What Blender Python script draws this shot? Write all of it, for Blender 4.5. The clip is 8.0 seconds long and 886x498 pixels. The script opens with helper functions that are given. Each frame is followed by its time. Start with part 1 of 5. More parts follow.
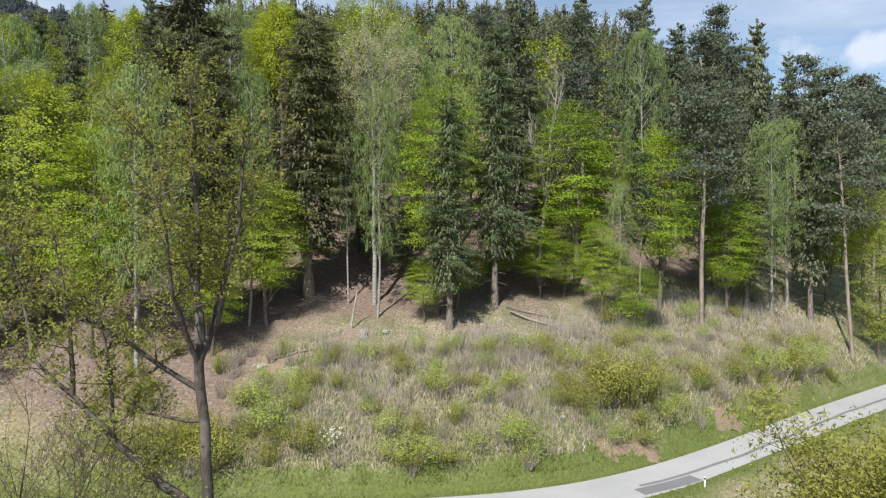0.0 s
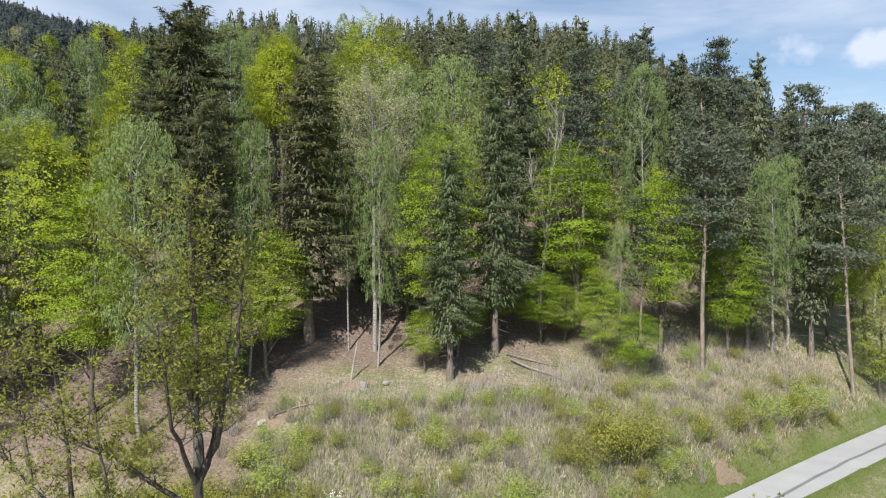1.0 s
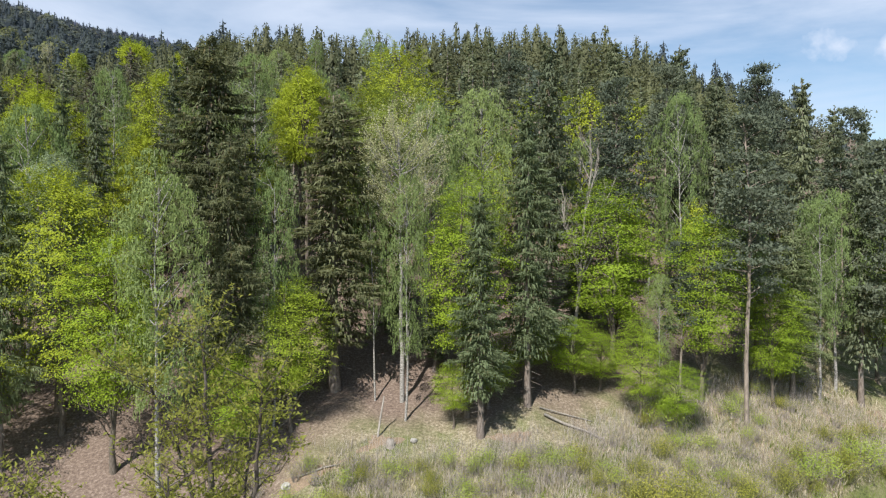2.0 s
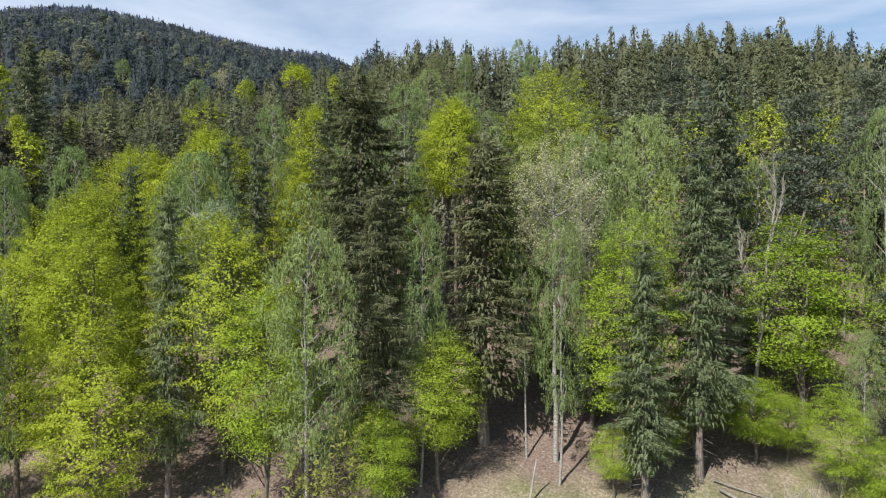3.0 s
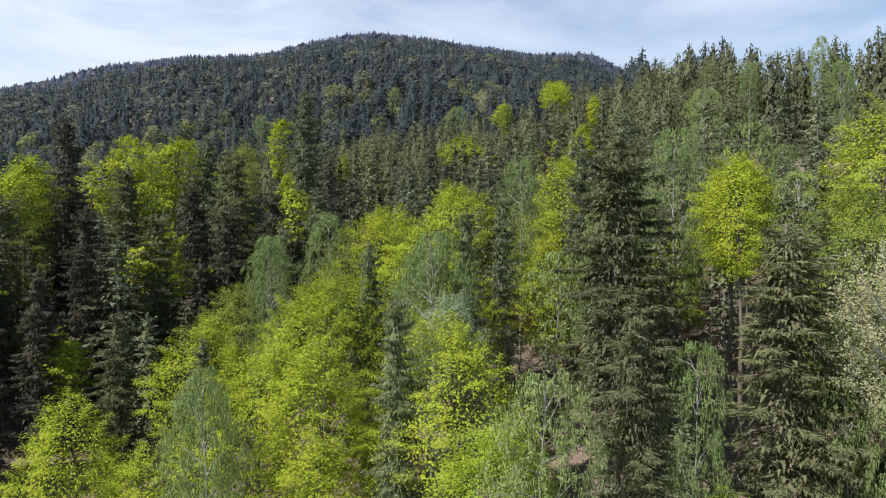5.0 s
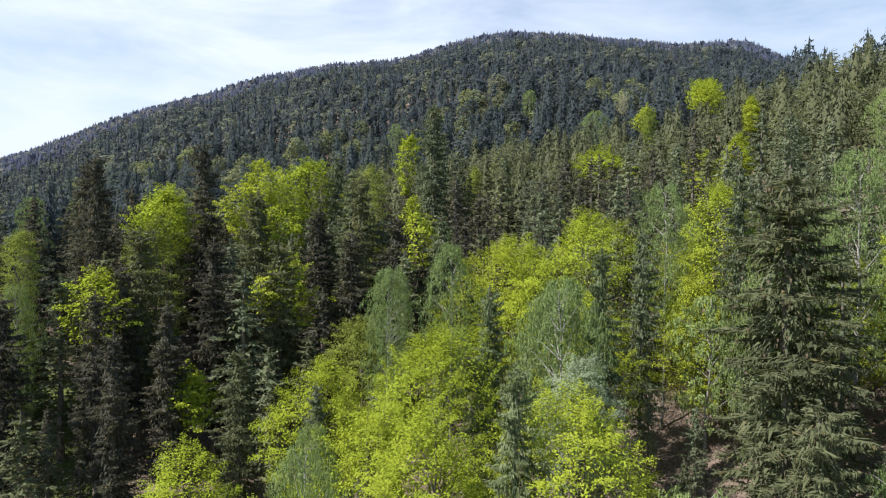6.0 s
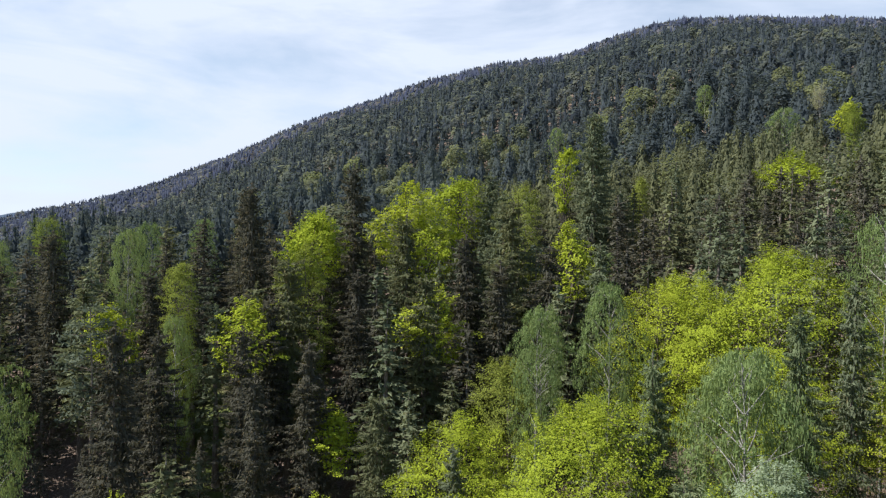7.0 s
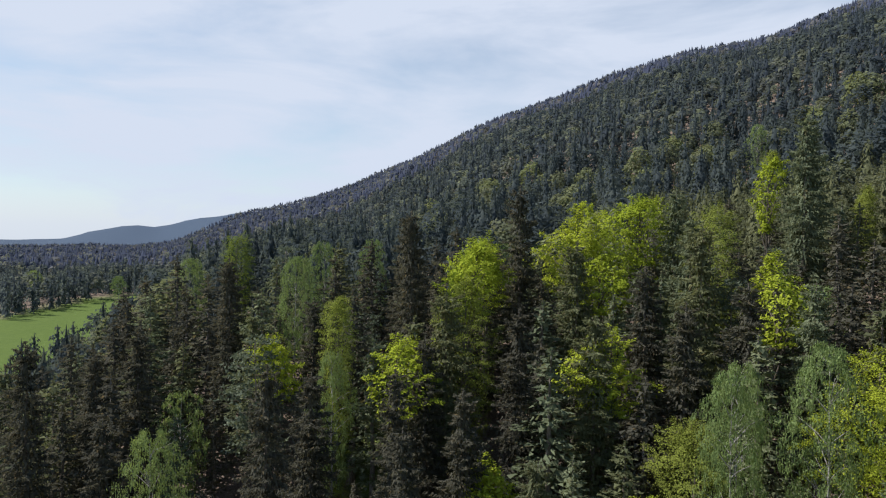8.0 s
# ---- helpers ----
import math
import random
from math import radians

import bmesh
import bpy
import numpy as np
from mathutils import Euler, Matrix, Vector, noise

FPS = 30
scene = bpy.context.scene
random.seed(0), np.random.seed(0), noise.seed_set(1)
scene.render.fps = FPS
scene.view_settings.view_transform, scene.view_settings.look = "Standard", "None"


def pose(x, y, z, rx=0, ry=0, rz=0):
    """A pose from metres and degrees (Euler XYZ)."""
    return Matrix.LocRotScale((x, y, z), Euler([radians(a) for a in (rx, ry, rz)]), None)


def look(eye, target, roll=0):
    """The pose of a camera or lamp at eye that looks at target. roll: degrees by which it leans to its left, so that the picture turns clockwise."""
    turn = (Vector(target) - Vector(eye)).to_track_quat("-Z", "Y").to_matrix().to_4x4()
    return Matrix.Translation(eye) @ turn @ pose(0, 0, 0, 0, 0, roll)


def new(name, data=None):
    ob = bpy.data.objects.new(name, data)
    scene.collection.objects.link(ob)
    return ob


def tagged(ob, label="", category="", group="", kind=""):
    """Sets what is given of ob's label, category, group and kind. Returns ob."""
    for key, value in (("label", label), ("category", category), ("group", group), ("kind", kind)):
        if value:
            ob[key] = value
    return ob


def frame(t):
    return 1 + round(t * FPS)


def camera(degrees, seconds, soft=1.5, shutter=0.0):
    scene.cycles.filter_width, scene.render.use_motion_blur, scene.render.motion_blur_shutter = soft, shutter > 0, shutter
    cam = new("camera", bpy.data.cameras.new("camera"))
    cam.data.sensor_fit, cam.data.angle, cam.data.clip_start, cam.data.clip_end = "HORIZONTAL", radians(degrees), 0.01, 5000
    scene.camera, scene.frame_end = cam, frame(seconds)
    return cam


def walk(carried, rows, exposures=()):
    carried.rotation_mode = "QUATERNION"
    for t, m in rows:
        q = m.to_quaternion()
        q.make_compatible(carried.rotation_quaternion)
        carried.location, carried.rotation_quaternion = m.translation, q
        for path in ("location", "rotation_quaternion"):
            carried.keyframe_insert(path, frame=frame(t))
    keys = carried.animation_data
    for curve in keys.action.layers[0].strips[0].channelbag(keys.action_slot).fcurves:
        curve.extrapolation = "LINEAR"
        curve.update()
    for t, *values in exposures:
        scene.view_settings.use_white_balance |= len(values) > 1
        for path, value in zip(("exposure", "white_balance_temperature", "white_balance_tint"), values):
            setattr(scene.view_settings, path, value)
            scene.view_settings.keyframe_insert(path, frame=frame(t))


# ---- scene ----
cam = camera(66.8, 8.0, soft=1.2)
METRES, EYE, TILT, LEAN, TURN = 50.0, 16.0, 0.0, 0.0, 0.0
ROWS = [
    (0.0, 0.0, 0.0, 0.0, 0.0, 0.0, -0.0),
    (0.5, 0.0008, -0.0012, 0.0434, 0.04, -0.06, 0.07),
    (1.0, 0.0014, 0.0012, 0.0833, 0.09, -0.11, 0.09),
    (2.5, -0.0138, 0.0806, 0.2014, 7.14, -0.14, 0.13),
    (3.0, -0.0202, 0.1159, 0.2386, 14.87, -0.18, 0.12),
    (3.5, -0.0299, 0.1562, 0.2791, 19.54, -0.21, 0.04),
    (4.0, -0.0432, 0.1997, 0.3178, 24.65, -0.27, -0.05),
    (4.5, -0.061, 0.2502, 0.3586, 31.03, -0.36, -0.22),
    (6.0, -0.1468, 0.4045, 0.4759, 48.53, -0.84, -0.59),
    (6.5, -0.1888, 0.4558, 0.5166, 55.41, -1.07, -0.7),
    (7.0, -0.237, 0.5029, 0.5549, 62.37, -1.28, -0.75),
    (7.5, -0.2926, 0.5476, 0.5928, 69.59, -1.51, -0.75),
    (8.0, -0.3577, 0.5895, 0.6322, 77.79, -1.74, -0.69),
]
walk(cam, [(t, pose(0, 0, EYE, TILT, LEAN, TURN) @ pose(METRES * x, METRES * y, METRES * z, 90 + pitch, roll, yaw)) for t, x, y, z, yaw, pitch, roll in ROWS],
     exposures=[(0.0, 0.61), (2.5, 0.65), (4.5, 0.65), (6.0, 0.82), (6.5, 0.77), (7.0, 0.67), (7.5, 0.45), (8.0, 0.40)])


# ---- world, sun ----
SUN_AZ, SUN_EL = 203.0, 50.0
world = bpy.data.worlds.new("world")
scene.world = world
world.use_nodes = True
wt = world.node_tree
wt.nodes.clear()


def wn(kind, **sets):
    n = wt.nodes.new(kind)
    for k, v in sets.items():
        n.inputs[k].default_value = v
    return n


sky = wt.nodes.new("ShaderNodeTexSky")
sky.sky_type = "NISHITA"
sky.sun_disc = False
sky.sun_elevation, sky.sun_rotation = radians(SUN_EL), radians(SUN_AZ)
sky.altitude, sky.air_density, sky.dust_density, sky.ozone_density = 600, 1.0, 0.35, 0.5
coord = wt.nodes.new("ShaderNodeTexCoord")
stretch = wt.nodes.new("ShaderNodeMapping")
stretch.inputs["Scale"].default_value = (1.0, 1.3, 5.0)
stretch.inputs["Location"].default_value = (0.35, 0.2, 0.0)
thin = wn("ShaderNodeTexNoise", Scale=2.1, Detail=7.0, Roughness=0.56, Distortion=0.35)
thin_ramp = wn("ShaderNodeMapRange")
thin_ramp.inputs[1].default_value, thin_ramp.inputs[2].default_value = 0.31, 0.73
thin_ramp.inputs[3].default_value, thin_ramp.inputs[4].default_value = 0.05, 1.0
west = wt.nodes.new("ShaderNodeSeparateXYZ")
veil = wt.nodes.new("ShaderNodeMath")
veil.operation, veil.inputs[1].default_value = "MULTIPLY_ADD", -0.21
low_haze = wn("ShaderNodeMapRange")
low_haze.inputs[1].default_value, low_haze.inputs[2].default_value = 0.0, 0.16
low_haze.inputs[3].default_value, low_haze.inputs[4].default_value = 0.85, 0.0
overhead = wn("ShaderNodeMapRange")
overhead.inputs[1].default_value, overhead.inputs[2].default_value = 0.34, 0.75
overhead.inputs[3].default_value, overhead.inputs[4].default_value = 1.0, 0.15
broken = wt.nodes.new("ShaderNodeMath")
broken.operation = "MULTIPLY"
deck = wt.nodes.new("ShaderNodeMath")
deck.operation = "MAXIMUM"
clouds = wt.nodes.new("ShaderNodeMix")
clouds.data_type = "RGBA"
clouds.inputs["B"].default_value = (5.75, 6.4, 7.65, 1)
azure = wt.nodes.new("ShaderNodeMix")
azure.data_type, azure.blend_type = "RGBA", "MULTIPLY"
azure.inputs["Factor"].default_value, azure.inputs["B"].default_value = 1.0, (0.92, 1.03, 1.05, 1)
back = wn("ShaderNodeBackground", Strength=0.088)
wout = wt.nodes.new("ShaderNodeOutputWorld")
for a, b in ((coord.outputs["Generated"], stretch.inputs["Vector"]), (stretch.outputs["Vector"], thin.inputs["Vector"]),
             (coord.outputs["Generated"], west.inputs[0]), (west.outputs["X"], veil.inputs[0]), (thin.outputs["Fac"], veil.inputs[2]), (veil.outputs[0], thin_ramp.inputs[0]),
             (west.outputs["Z"], low_haze.inputs[0]), (thin_ramp.outputs[0], broken.inputs[0]), (west.outputs["Z"], overhead.inputs[0]), (overhead.outputs[0], broken.inputs[1]), (broken.outputs[0], deck.inputs[0]), (low_haze.outputs[0], deck.inputs[1]), (deck.outputs[0], clouds.inputs["Factor"]), (sky.outputs[0], azure.inputs["A"]), (azure.outputs["Result"], clouds.inputs["A"]),
             (clouds.outputs["Result"], back.inputs["Color"]), (back.outputs[0], wout.inputs["Surface"])):
    wt.links.new(a, b)

# a few small fair-weather clouds low in the north-east
billow = wn("ShaderNodeTexNoise", Scale=17.0, Detail=5.0, Roughness=0.55)
wt.links.new(coord.outputs["Generated"], billow.inputs["Vector"])
for az, el, size, thick in ((-28.4, 14.4, 0.044, 1.0), (-33.2, 13.8, 0.055, 1.0), (-21.4, 15.0, 0.014, 0.6), (-21.8, 20.4, 0.045, 0.7)):
    way = (math.sin(radians(-az)) * math.cos(radians(el)), math.cos(radians(az)) * math.cos(radians(el)), math.sin(radians(el)))
    gap = wt.nodes.new("ShaderNodeVectorMath")
    gap.operation, gap.inputs[1].default_value = "SUBTRACT", way
    tall = wt.nodes.new("ShaderNodeVectorMath")
    tall.operation, tall.inputs[1].default_value = "MULTIPLY", (1.0, 1.0, 1.7)
    span = wt.nodes.new("ShaderNodeVectorMath")
    span.operation = "LENGTH"
    edge = wt.nodes.new("ShaderNodeMath")
    edge.operation, edge.inputs[1].default_value = "MULTIPLY_ADD", 0.11
    veil_off = wn("ShaderNodeMapRange")
    for i, v in enumerate((size + 0.055, size + 0.025, 0.0, thick)):
        veil_off.inputs[i + 1].default_value = v
    join = wt.nodes.new("ShaderNodeMath")
    join.operation = "MAXIMUM"
    before = clouds.inputs["Factor"].links[0].from_socket
    for a, b in ((coord.outputs["Generated"], gap.inputs[0]), (gap.outputs[0], tall.inputs[0]), (tall.outputs[0], span.inputs[0]), (billow.outputs["Fac"], edge.inputs[0]),
                 (span.outputs["Value"], edge.inputs[2]), (edge.outputs[0], veil_off.inputs[0]), (veil_off.outputs[0], join.inputs[0]), (before, join.inputs[1]), (join.outputs[0], clouds.inputs["Factor"])):
        wt.links.new(a, b)

sun_data = bpy.data.lights.new("sun", "SUN")
sun_data.energy, sun_data.angle, sun_data.color = 4.5, radians(0.53), (1.0, 0.96, 0.90)
sun = new("sun", sun_data)
sx, sy = math.sin(radians(SUN_AZ)), math.cos(radians(SUN_AZ))
sun.matrix_world = look((60 * sx, 60 * sy, 120), (60 * sx - sx * math.cos(radians(SUN_EL)), 60 * sy - sy * math.cos(radians(SUN_EL)), 120 - math.sin(radians(SUN_EL))))


# ---- materials ----
class Nodes:
    """A small wrapper for node trees."""

    def __init__(self, name):
        self.mat = bpy.data.materials.new(name)
        self.mat.use_nodes = True
        self.t = self.mat.node_tree
        self.t.nodes.clear()
        self.out = self.t.nodes.new("ShaderNodeOutputMaterial")

    def add(self, kind, **sets):
        n = self.t.nodes.new(kind)
        for k, v in sets.items():
            n.inputs[k.replace("_", " ")].default_value = v
        return n

    def link(self, a, b):
        self.t.links.new(a, b)

    def noise(self, scale, detail=4.0, rough=0.55, vec=None):
        n = self.add("ShaderNodeTexNoise", Scale=scale, Detail=detail, Roughness=rough)
        if vec:
            self.link(vec, n.inputs["Vector"])
        return n.outputs["Fac"]

    def position(self):
        return self.add("ShaderNodeNewGeometry").outputs["Position"]

    def obj(self):
        return self.add("ShaderNodeTexCoord").outputs["Object"]

    def ramp(self, fac, stops):
        n = self.t.nodes.new("ShaderNodeValToRGB")
        el = n.color_ramp.elements
        while len(el) < len(stops):
            el.new(0.5)
        for e, (p, c) in zip(el, stops):
            e.position, e.color = p, (*c, 1)
        self.link(fac, n.inputs[0])
        return n.outputs["Color"]

    def mix(self, fac, a, b, kind="MIX"):
        n = self.t.nodes.new("ShaderNodeMix")
        n.data_type, n.blend_type = "RGBA", kind
        for v, s in ((fac, "Factor"), (a, "A"), (b, "B")):
            if isinstance(v, bpy.types.NodeSocket):
                self.link(v, n.inputs[s])
            else:
                n.inputs[s].default_value = v if s == "Factor" else (*v, 1)
        return n.outputs["Result"]

    def rng(self, v, a, b, c, d):
        n = self.add("ShaderNodeMapRange")
        self.link(v, n.inputs[0])
        for i, x in enumerate((a, b, c, d)):
            n.inputs[i + 1].default_value = x
        return n.outputs[0]

    def attr(self, name):
        n = self.t.nodes.new("ShaderNodeAttribute")
        n.attribute_name = name
        return n.outputs["Fac"]

    def solid(self, colour, rough=0.9, bump=None, depth=0.02, spec=0.3):
        p = self.add("ShaderNodeBsdfPrincipled", Roughness=rough)
        p.inputs["Specular IOR Level"].default_value = spec
        self.link(colour, p.inputs["Base Color"])
        if bump:
            b = self.add("ShaderNodeBump", Strength=0.7, Distance=depth)
            self.link(bump, b.inputs["Height"])
            self.link(b.outputs[0], p.inputs["Normal"])
        self.link(p.outputs[0], self.out.inputs["Surface"])
        return self.mat


def foliage(name, dark, mid, light, through_part=0.35, per_tree="object", brown=0.0):
    """Leaves: colour varies from tree to tree, from clump to clump and from leaf to leaf."""
    dark, mid, light = [(1.05 * r, g, 1.18 * b) for r, g, b in (dark, mid, light)]
    m = Nodes(name)
    if per_tree == "object":
        tree = m.add("ShaderNodeObjectInfo").outputs["Random"]
    else:
        tree = m.attr("tint")
    geo = m.add("ShaderNodeNewGeometry")
    clump = m.noise(0.55, 3.0, 0.6, geo.outputs["Position"])
    leaf = geo.outputs["Random Per Island"]
    base = m.ramp(tree, ((0.0, dark), (0.5, mid), (1.0, light)))
    col = m.mix(m.rng(clump, 0.35, 0.68, 0.0, 0.5), base, light)
    if brown:
        col = m.mix(m.rng(leaf, 1.0 - brown, 1.0, 0.0, 0.75), col, (0.17, 0.125, 0.06))
    hsv = m.add("ShaderNodeHueSaturation")
    m.link(col, hsv.inputs["Color"])
    m.link(m.rng(leaf, 0.0, 1.0, *((0.87, 1.13) if per_tree == "object" else (0.92, 1.08))), hsv.inputs["Value"])
    d = m.add("ShaderNodeBsdfDiffuse")
    t = m.add("ShaderNodeBsdfTranslucent")
    mixer = m.add("ShaderNodeMixShader", Fac=through_part)
    m.link(hsv.outputs[0], d.inputs["Color"])
    warm = m.mix(1.0, hsv.outputs[0], (1.0, 0.97, 0.7), "MULTIPLY")
    m.link(warm, t.inputs["Color"])
    m.link(d.outputs[0], mixer.inputs[1])
    m.link(t.outputs[0], mixer.inputs[2])
    m.link(mixer.outputs[0], m.out.inputs["Surface"])
    return m.mat


def bark(name, dark, light, scale=3.0, bands=False, blotch=None):
    m = Nodes(name)
    mapping = m.add("ShaderNodeMapping", Scale=(1.0, 1.0, 3.5 if bands else 0.25))
    m.link(m.obj(), mapping.inputs["Vector"])
    fine = m.noise(scale * 3, 5, 0.65, mapping.outputs[0])
    col = m.ramp(fine, ((0.32, dark), (0.66, light)))
    if blotch:
        col = m.mix(m.rng(m.noise(0.7, 3, 0.6, m.obj()), 0.52, 0.62, 0.0, 0.7), col, blotch)
    return m.solid(col, 0.9, fine, 0.03)


# darker copy of the spruce needles; the far stand's shade is in its colour
SPRUCE_SHADE = foliage("fir_needles", (0.072, 0.074, 0.052), (0.090, 0.093, 0.063), (0.114, 0.116, 0.076), 0.38, brown=0.09)
SPRUCE = foliage("spruce_needles", (0.115, 0.146, 0.080), (0.150, 0.186, 0.100), (0.205, 0.240, 0.122), 0.35, brown=0.06)
SPRUCE_EDGE = foliage("edge_spruce_needles", (0.128, 0.172, 0.080), (0.162, 0.212, 0.096), (0.212, 0.262, 0.118), 0.36, brown=0.05)
SPRUCE_WARM = foliage("spruce_needles_cone_laden", (0.112, 0.132, 0.064), (0.138, 0.160, 0.075), (0.178, 0.198, 0.09), 0.36, brown=0.06)
PINE = foliage("pine_needles", (0.085, 0.112, 0.074), (0.108, 0.138, 0.086), (0.145, 0.175, 0.104), 0.3)
BEECH = foliage("young_beech_leaves", (0.258, 0.336, 0.031), (0.302, 0.382, 0.035), (0.362, 0.43, 0.045), 0.29)
MAPLE = foliage("olive_green_leaves", (0.16, 0.225, 0.038), (0.195, 0.255, 0.045), (0.26, 0.31, 0.06), 0.32)
YOUNG = foliage("fresh_green_beech_leaves", (0.215, 0.330, 0.031), (0.255, 0.372, 0.035), (0.31, 0.415, 0.045), 0.29)
BIRCH = foliage("birch_leaves", (0.168, 0.245, 0.082), (0.20, 0.28, 0.094), (0.248, 0.325, 0.106), 0.36)
BUDS = foliage("pale_budding_leaves", (0.32, 0.35, 0.165), (0.37, 0.40, 0.19), (0.44, 0.46, 0.225), 0.35)
HAWTHORN = foliage("yellow_green_budding_leaves", (0.22, 0.25, 0.05), (0.27, 0.30, 0.06), (0.33, 0.35, 0.08), 0.48)
BROOM = foliage("broom_leaves", (0.29, 0.325, 0.06), (0.35, 0.38, 0.07), (0.42, 0.43, 0.09), 0.5)
WHITEBEAM = foliage("silvery_leaves", (0.22, 0.295, 0.16), (0.265, 0.34, 0.185), (0.335, 0.405, 0.235), 0.4)
SCRUB = foliage("scrub_leaves", (0.30, 0.41, 0.075), (0.36, 0.47, 0.085), (0.43, 0.52, 0.11), 0.5)
# far conifers: bluish air haze is mixed into the needle colour
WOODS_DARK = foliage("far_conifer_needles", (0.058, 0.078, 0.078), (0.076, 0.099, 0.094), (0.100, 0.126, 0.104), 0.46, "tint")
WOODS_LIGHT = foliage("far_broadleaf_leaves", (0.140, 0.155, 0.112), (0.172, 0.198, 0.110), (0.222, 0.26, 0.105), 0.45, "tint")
# upper slope: haze painted in as bluer needle and leaf colours
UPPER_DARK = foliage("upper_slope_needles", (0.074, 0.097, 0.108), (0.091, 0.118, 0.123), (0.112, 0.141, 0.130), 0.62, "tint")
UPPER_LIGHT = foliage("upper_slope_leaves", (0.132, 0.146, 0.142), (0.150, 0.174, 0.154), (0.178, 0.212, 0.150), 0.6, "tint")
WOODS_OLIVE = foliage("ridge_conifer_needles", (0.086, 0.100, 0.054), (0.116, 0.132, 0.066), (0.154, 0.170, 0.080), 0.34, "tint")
# mountain woods: stronger blue haze in the colours, also over grey-lilac bare twigs
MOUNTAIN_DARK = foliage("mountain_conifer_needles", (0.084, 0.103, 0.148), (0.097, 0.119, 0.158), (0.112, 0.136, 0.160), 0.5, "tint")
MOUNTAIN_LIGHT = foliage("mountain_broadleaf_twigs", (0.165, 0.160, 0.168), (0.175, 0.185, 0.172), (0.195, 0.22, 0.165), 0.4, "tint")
CONES = bark("brown_spruce_cones", (0.09, 0.068, 0.045), (0.17, 0.13, 0.085), 6.0)
BARK_GREY = bark("grey_brown_bark", (0.07, 0.055, 0.042), (0.20, 0.17, 0.14))
BARK_SPRUCE = bark("spruce_bark", (0.09, 0.07, 0.055), (0.26, 0.22, 0.19), 3.0, False, (0.33, 0.31, 0.29))
BARK_PINE = bark("pine_bark", (0.15, 0.122, 0.10), (0.34, 0.285, 0.235), 2.0)
BARK_BIRCH = bark("birch_bark", (0.09, 0.08, 0.07), (0.46, 0.44, 0.41), 1.2, True)
BARK_DARK = bark("dark_bark", (0.035, 0.028, 0.024), (0.12, 0.10, 0.085), 4.0, False, (0.17, 0.16, 0.13))
DRY = bark("dead_pale_wood", (0.17, 0.15, 0.13), (0.36, 0.33, 0.29), 3.0)


def ground_material():
    m = Nodes("hillside_soil_grass")
    p = m.position()
    big, mid, fine = m.noise(0.05, 4, 0.6, p), m.noise(0.45, 5, 0.6, p), m.noise(5.0, 5, 0.7, p)
    litter = m.ramp(fine, ((0.3, (0.09, 0.064, 0.052)), (0.52, (0.175, 0.132, 0.106)), (0.72, (0.32, 0.255, 0.21))))
    soil = m.ramp(fine, ((0.3, (0.21, 0.145, 0.10)), (0.7, (0.42, 0.32, 0.245))))
    straw = m.ramp(fine, ((0.30, (0.095, 0.085, 0.050)), (0.5, (0.235, 0.205, 0.13)), (0.72, (0.47, 0.425, 0.31))))
    green = m.ramp(fine, ((0.3, (0.07, 0.09, 0.025)), (0.6, (0.125, 0.155, 0.045)), (0.8, (0.20, 0.21, 0.08))))
    bank = m.mix(m.rng(mid, 0.42, 0.60, 0.0, 0.8), straw, green)
    bank = m.mix(m.rng(big, 0.50, 0.66, 0.0, 0.6), bank, soil)
    col = m.mix(m.attr("grass"), litter, bank)
    col = m.mix(m.attr("verge"), col, green)
    lawn = m.ramp(mid, ((0.3, (0.075, 0.118, 0.022)), (0.7, (0.10, 0.145, 0.03))))
    col = m.mix(m.attr("meadow"), col, lawn)
    # distant ground fades to a flat blue, haze painted into its colour
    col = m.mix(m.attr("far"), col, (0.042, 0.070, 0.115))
    return m.solid(col, 0.95, m.noise(3.0, 6, 0.7, p), 0.12, 0.15)


def asphalt(name, a, b, c):
    m = Nodes(name)
    p = m.position()
    col = m.mix(m.rng(m.noise(0.35, 4, 0.6, p), 0.35, 0.65, 0.0, 1.0), a, b)
    col = m.mix(m.rng(m.noise(40.0, 3, 0.7, p), 0.4, 0.75, 0.0, 0.6), col, c)
    return m.solid(col, 0.85, m.noise(60.0, 3, 0.6, p), 0.006, 0.3)


def plain(name, colour, rough=0.6, vary=0.15):
    m = Nodes(name)
    col = m.mix(m.rng(m.noise(9.0, 4, 0.6, m.obj()), 0.3, 0.7, 0.0, 1.0), colour, tuple(c * (1 - vary) for c in colour))
    return m.solid(col, rough)


GROUND = ground_material()
ROAD = asphalt("weathered_pale_asphalt", (0.33, 0.33, 0.33), (0.38, 0.38, 0.375), (0.26, 0.26, 0.26))
PATCH = asphalt("darker_asphalt_patch", (0.155, 0.155, 0.16), (0.19, 0.19, 0.195), (0.12, 0.12, 0.12))
WHITE_PLASTIC = plain("white_plastic", (0.78, 0.78, 0.76), 0.45)
BLACK_PLASTIC = plain("black_plastic", (0.02, 0.02, 0.02), 0.5)
GREEN_STEM = bark("green_broom_stems", (0.13, 0.14, 0.05), (0.27, 0.28, 0.10), 5.0)
STEM = bark("thin_grey_stems", (0.22, 0.19, 0.17), (0.47, 0.42, 0.375), 5.0)
BLADES = foliage("dry_and_green_grass", (0.21, 0.23, 0.09), (0.41, 0.385, 0.21), (0.63, 0.58, 0.42), 0.36, "tint")
FRESH = foliage("fresh_grass", (0.14, 0.20, 0.045), (0.19, 0.25, 0.058), (0.27, 0.32, 0.09), 0.4, "tint")


# ---- the lie of the land ----
def softplus(v):
    return np.logaddexp(0.0, v)


def smooth(a, b, v):
    u = np.clip((v - a) / (b - a), 0, 1)
    return u * u * (3 - 2 * u)


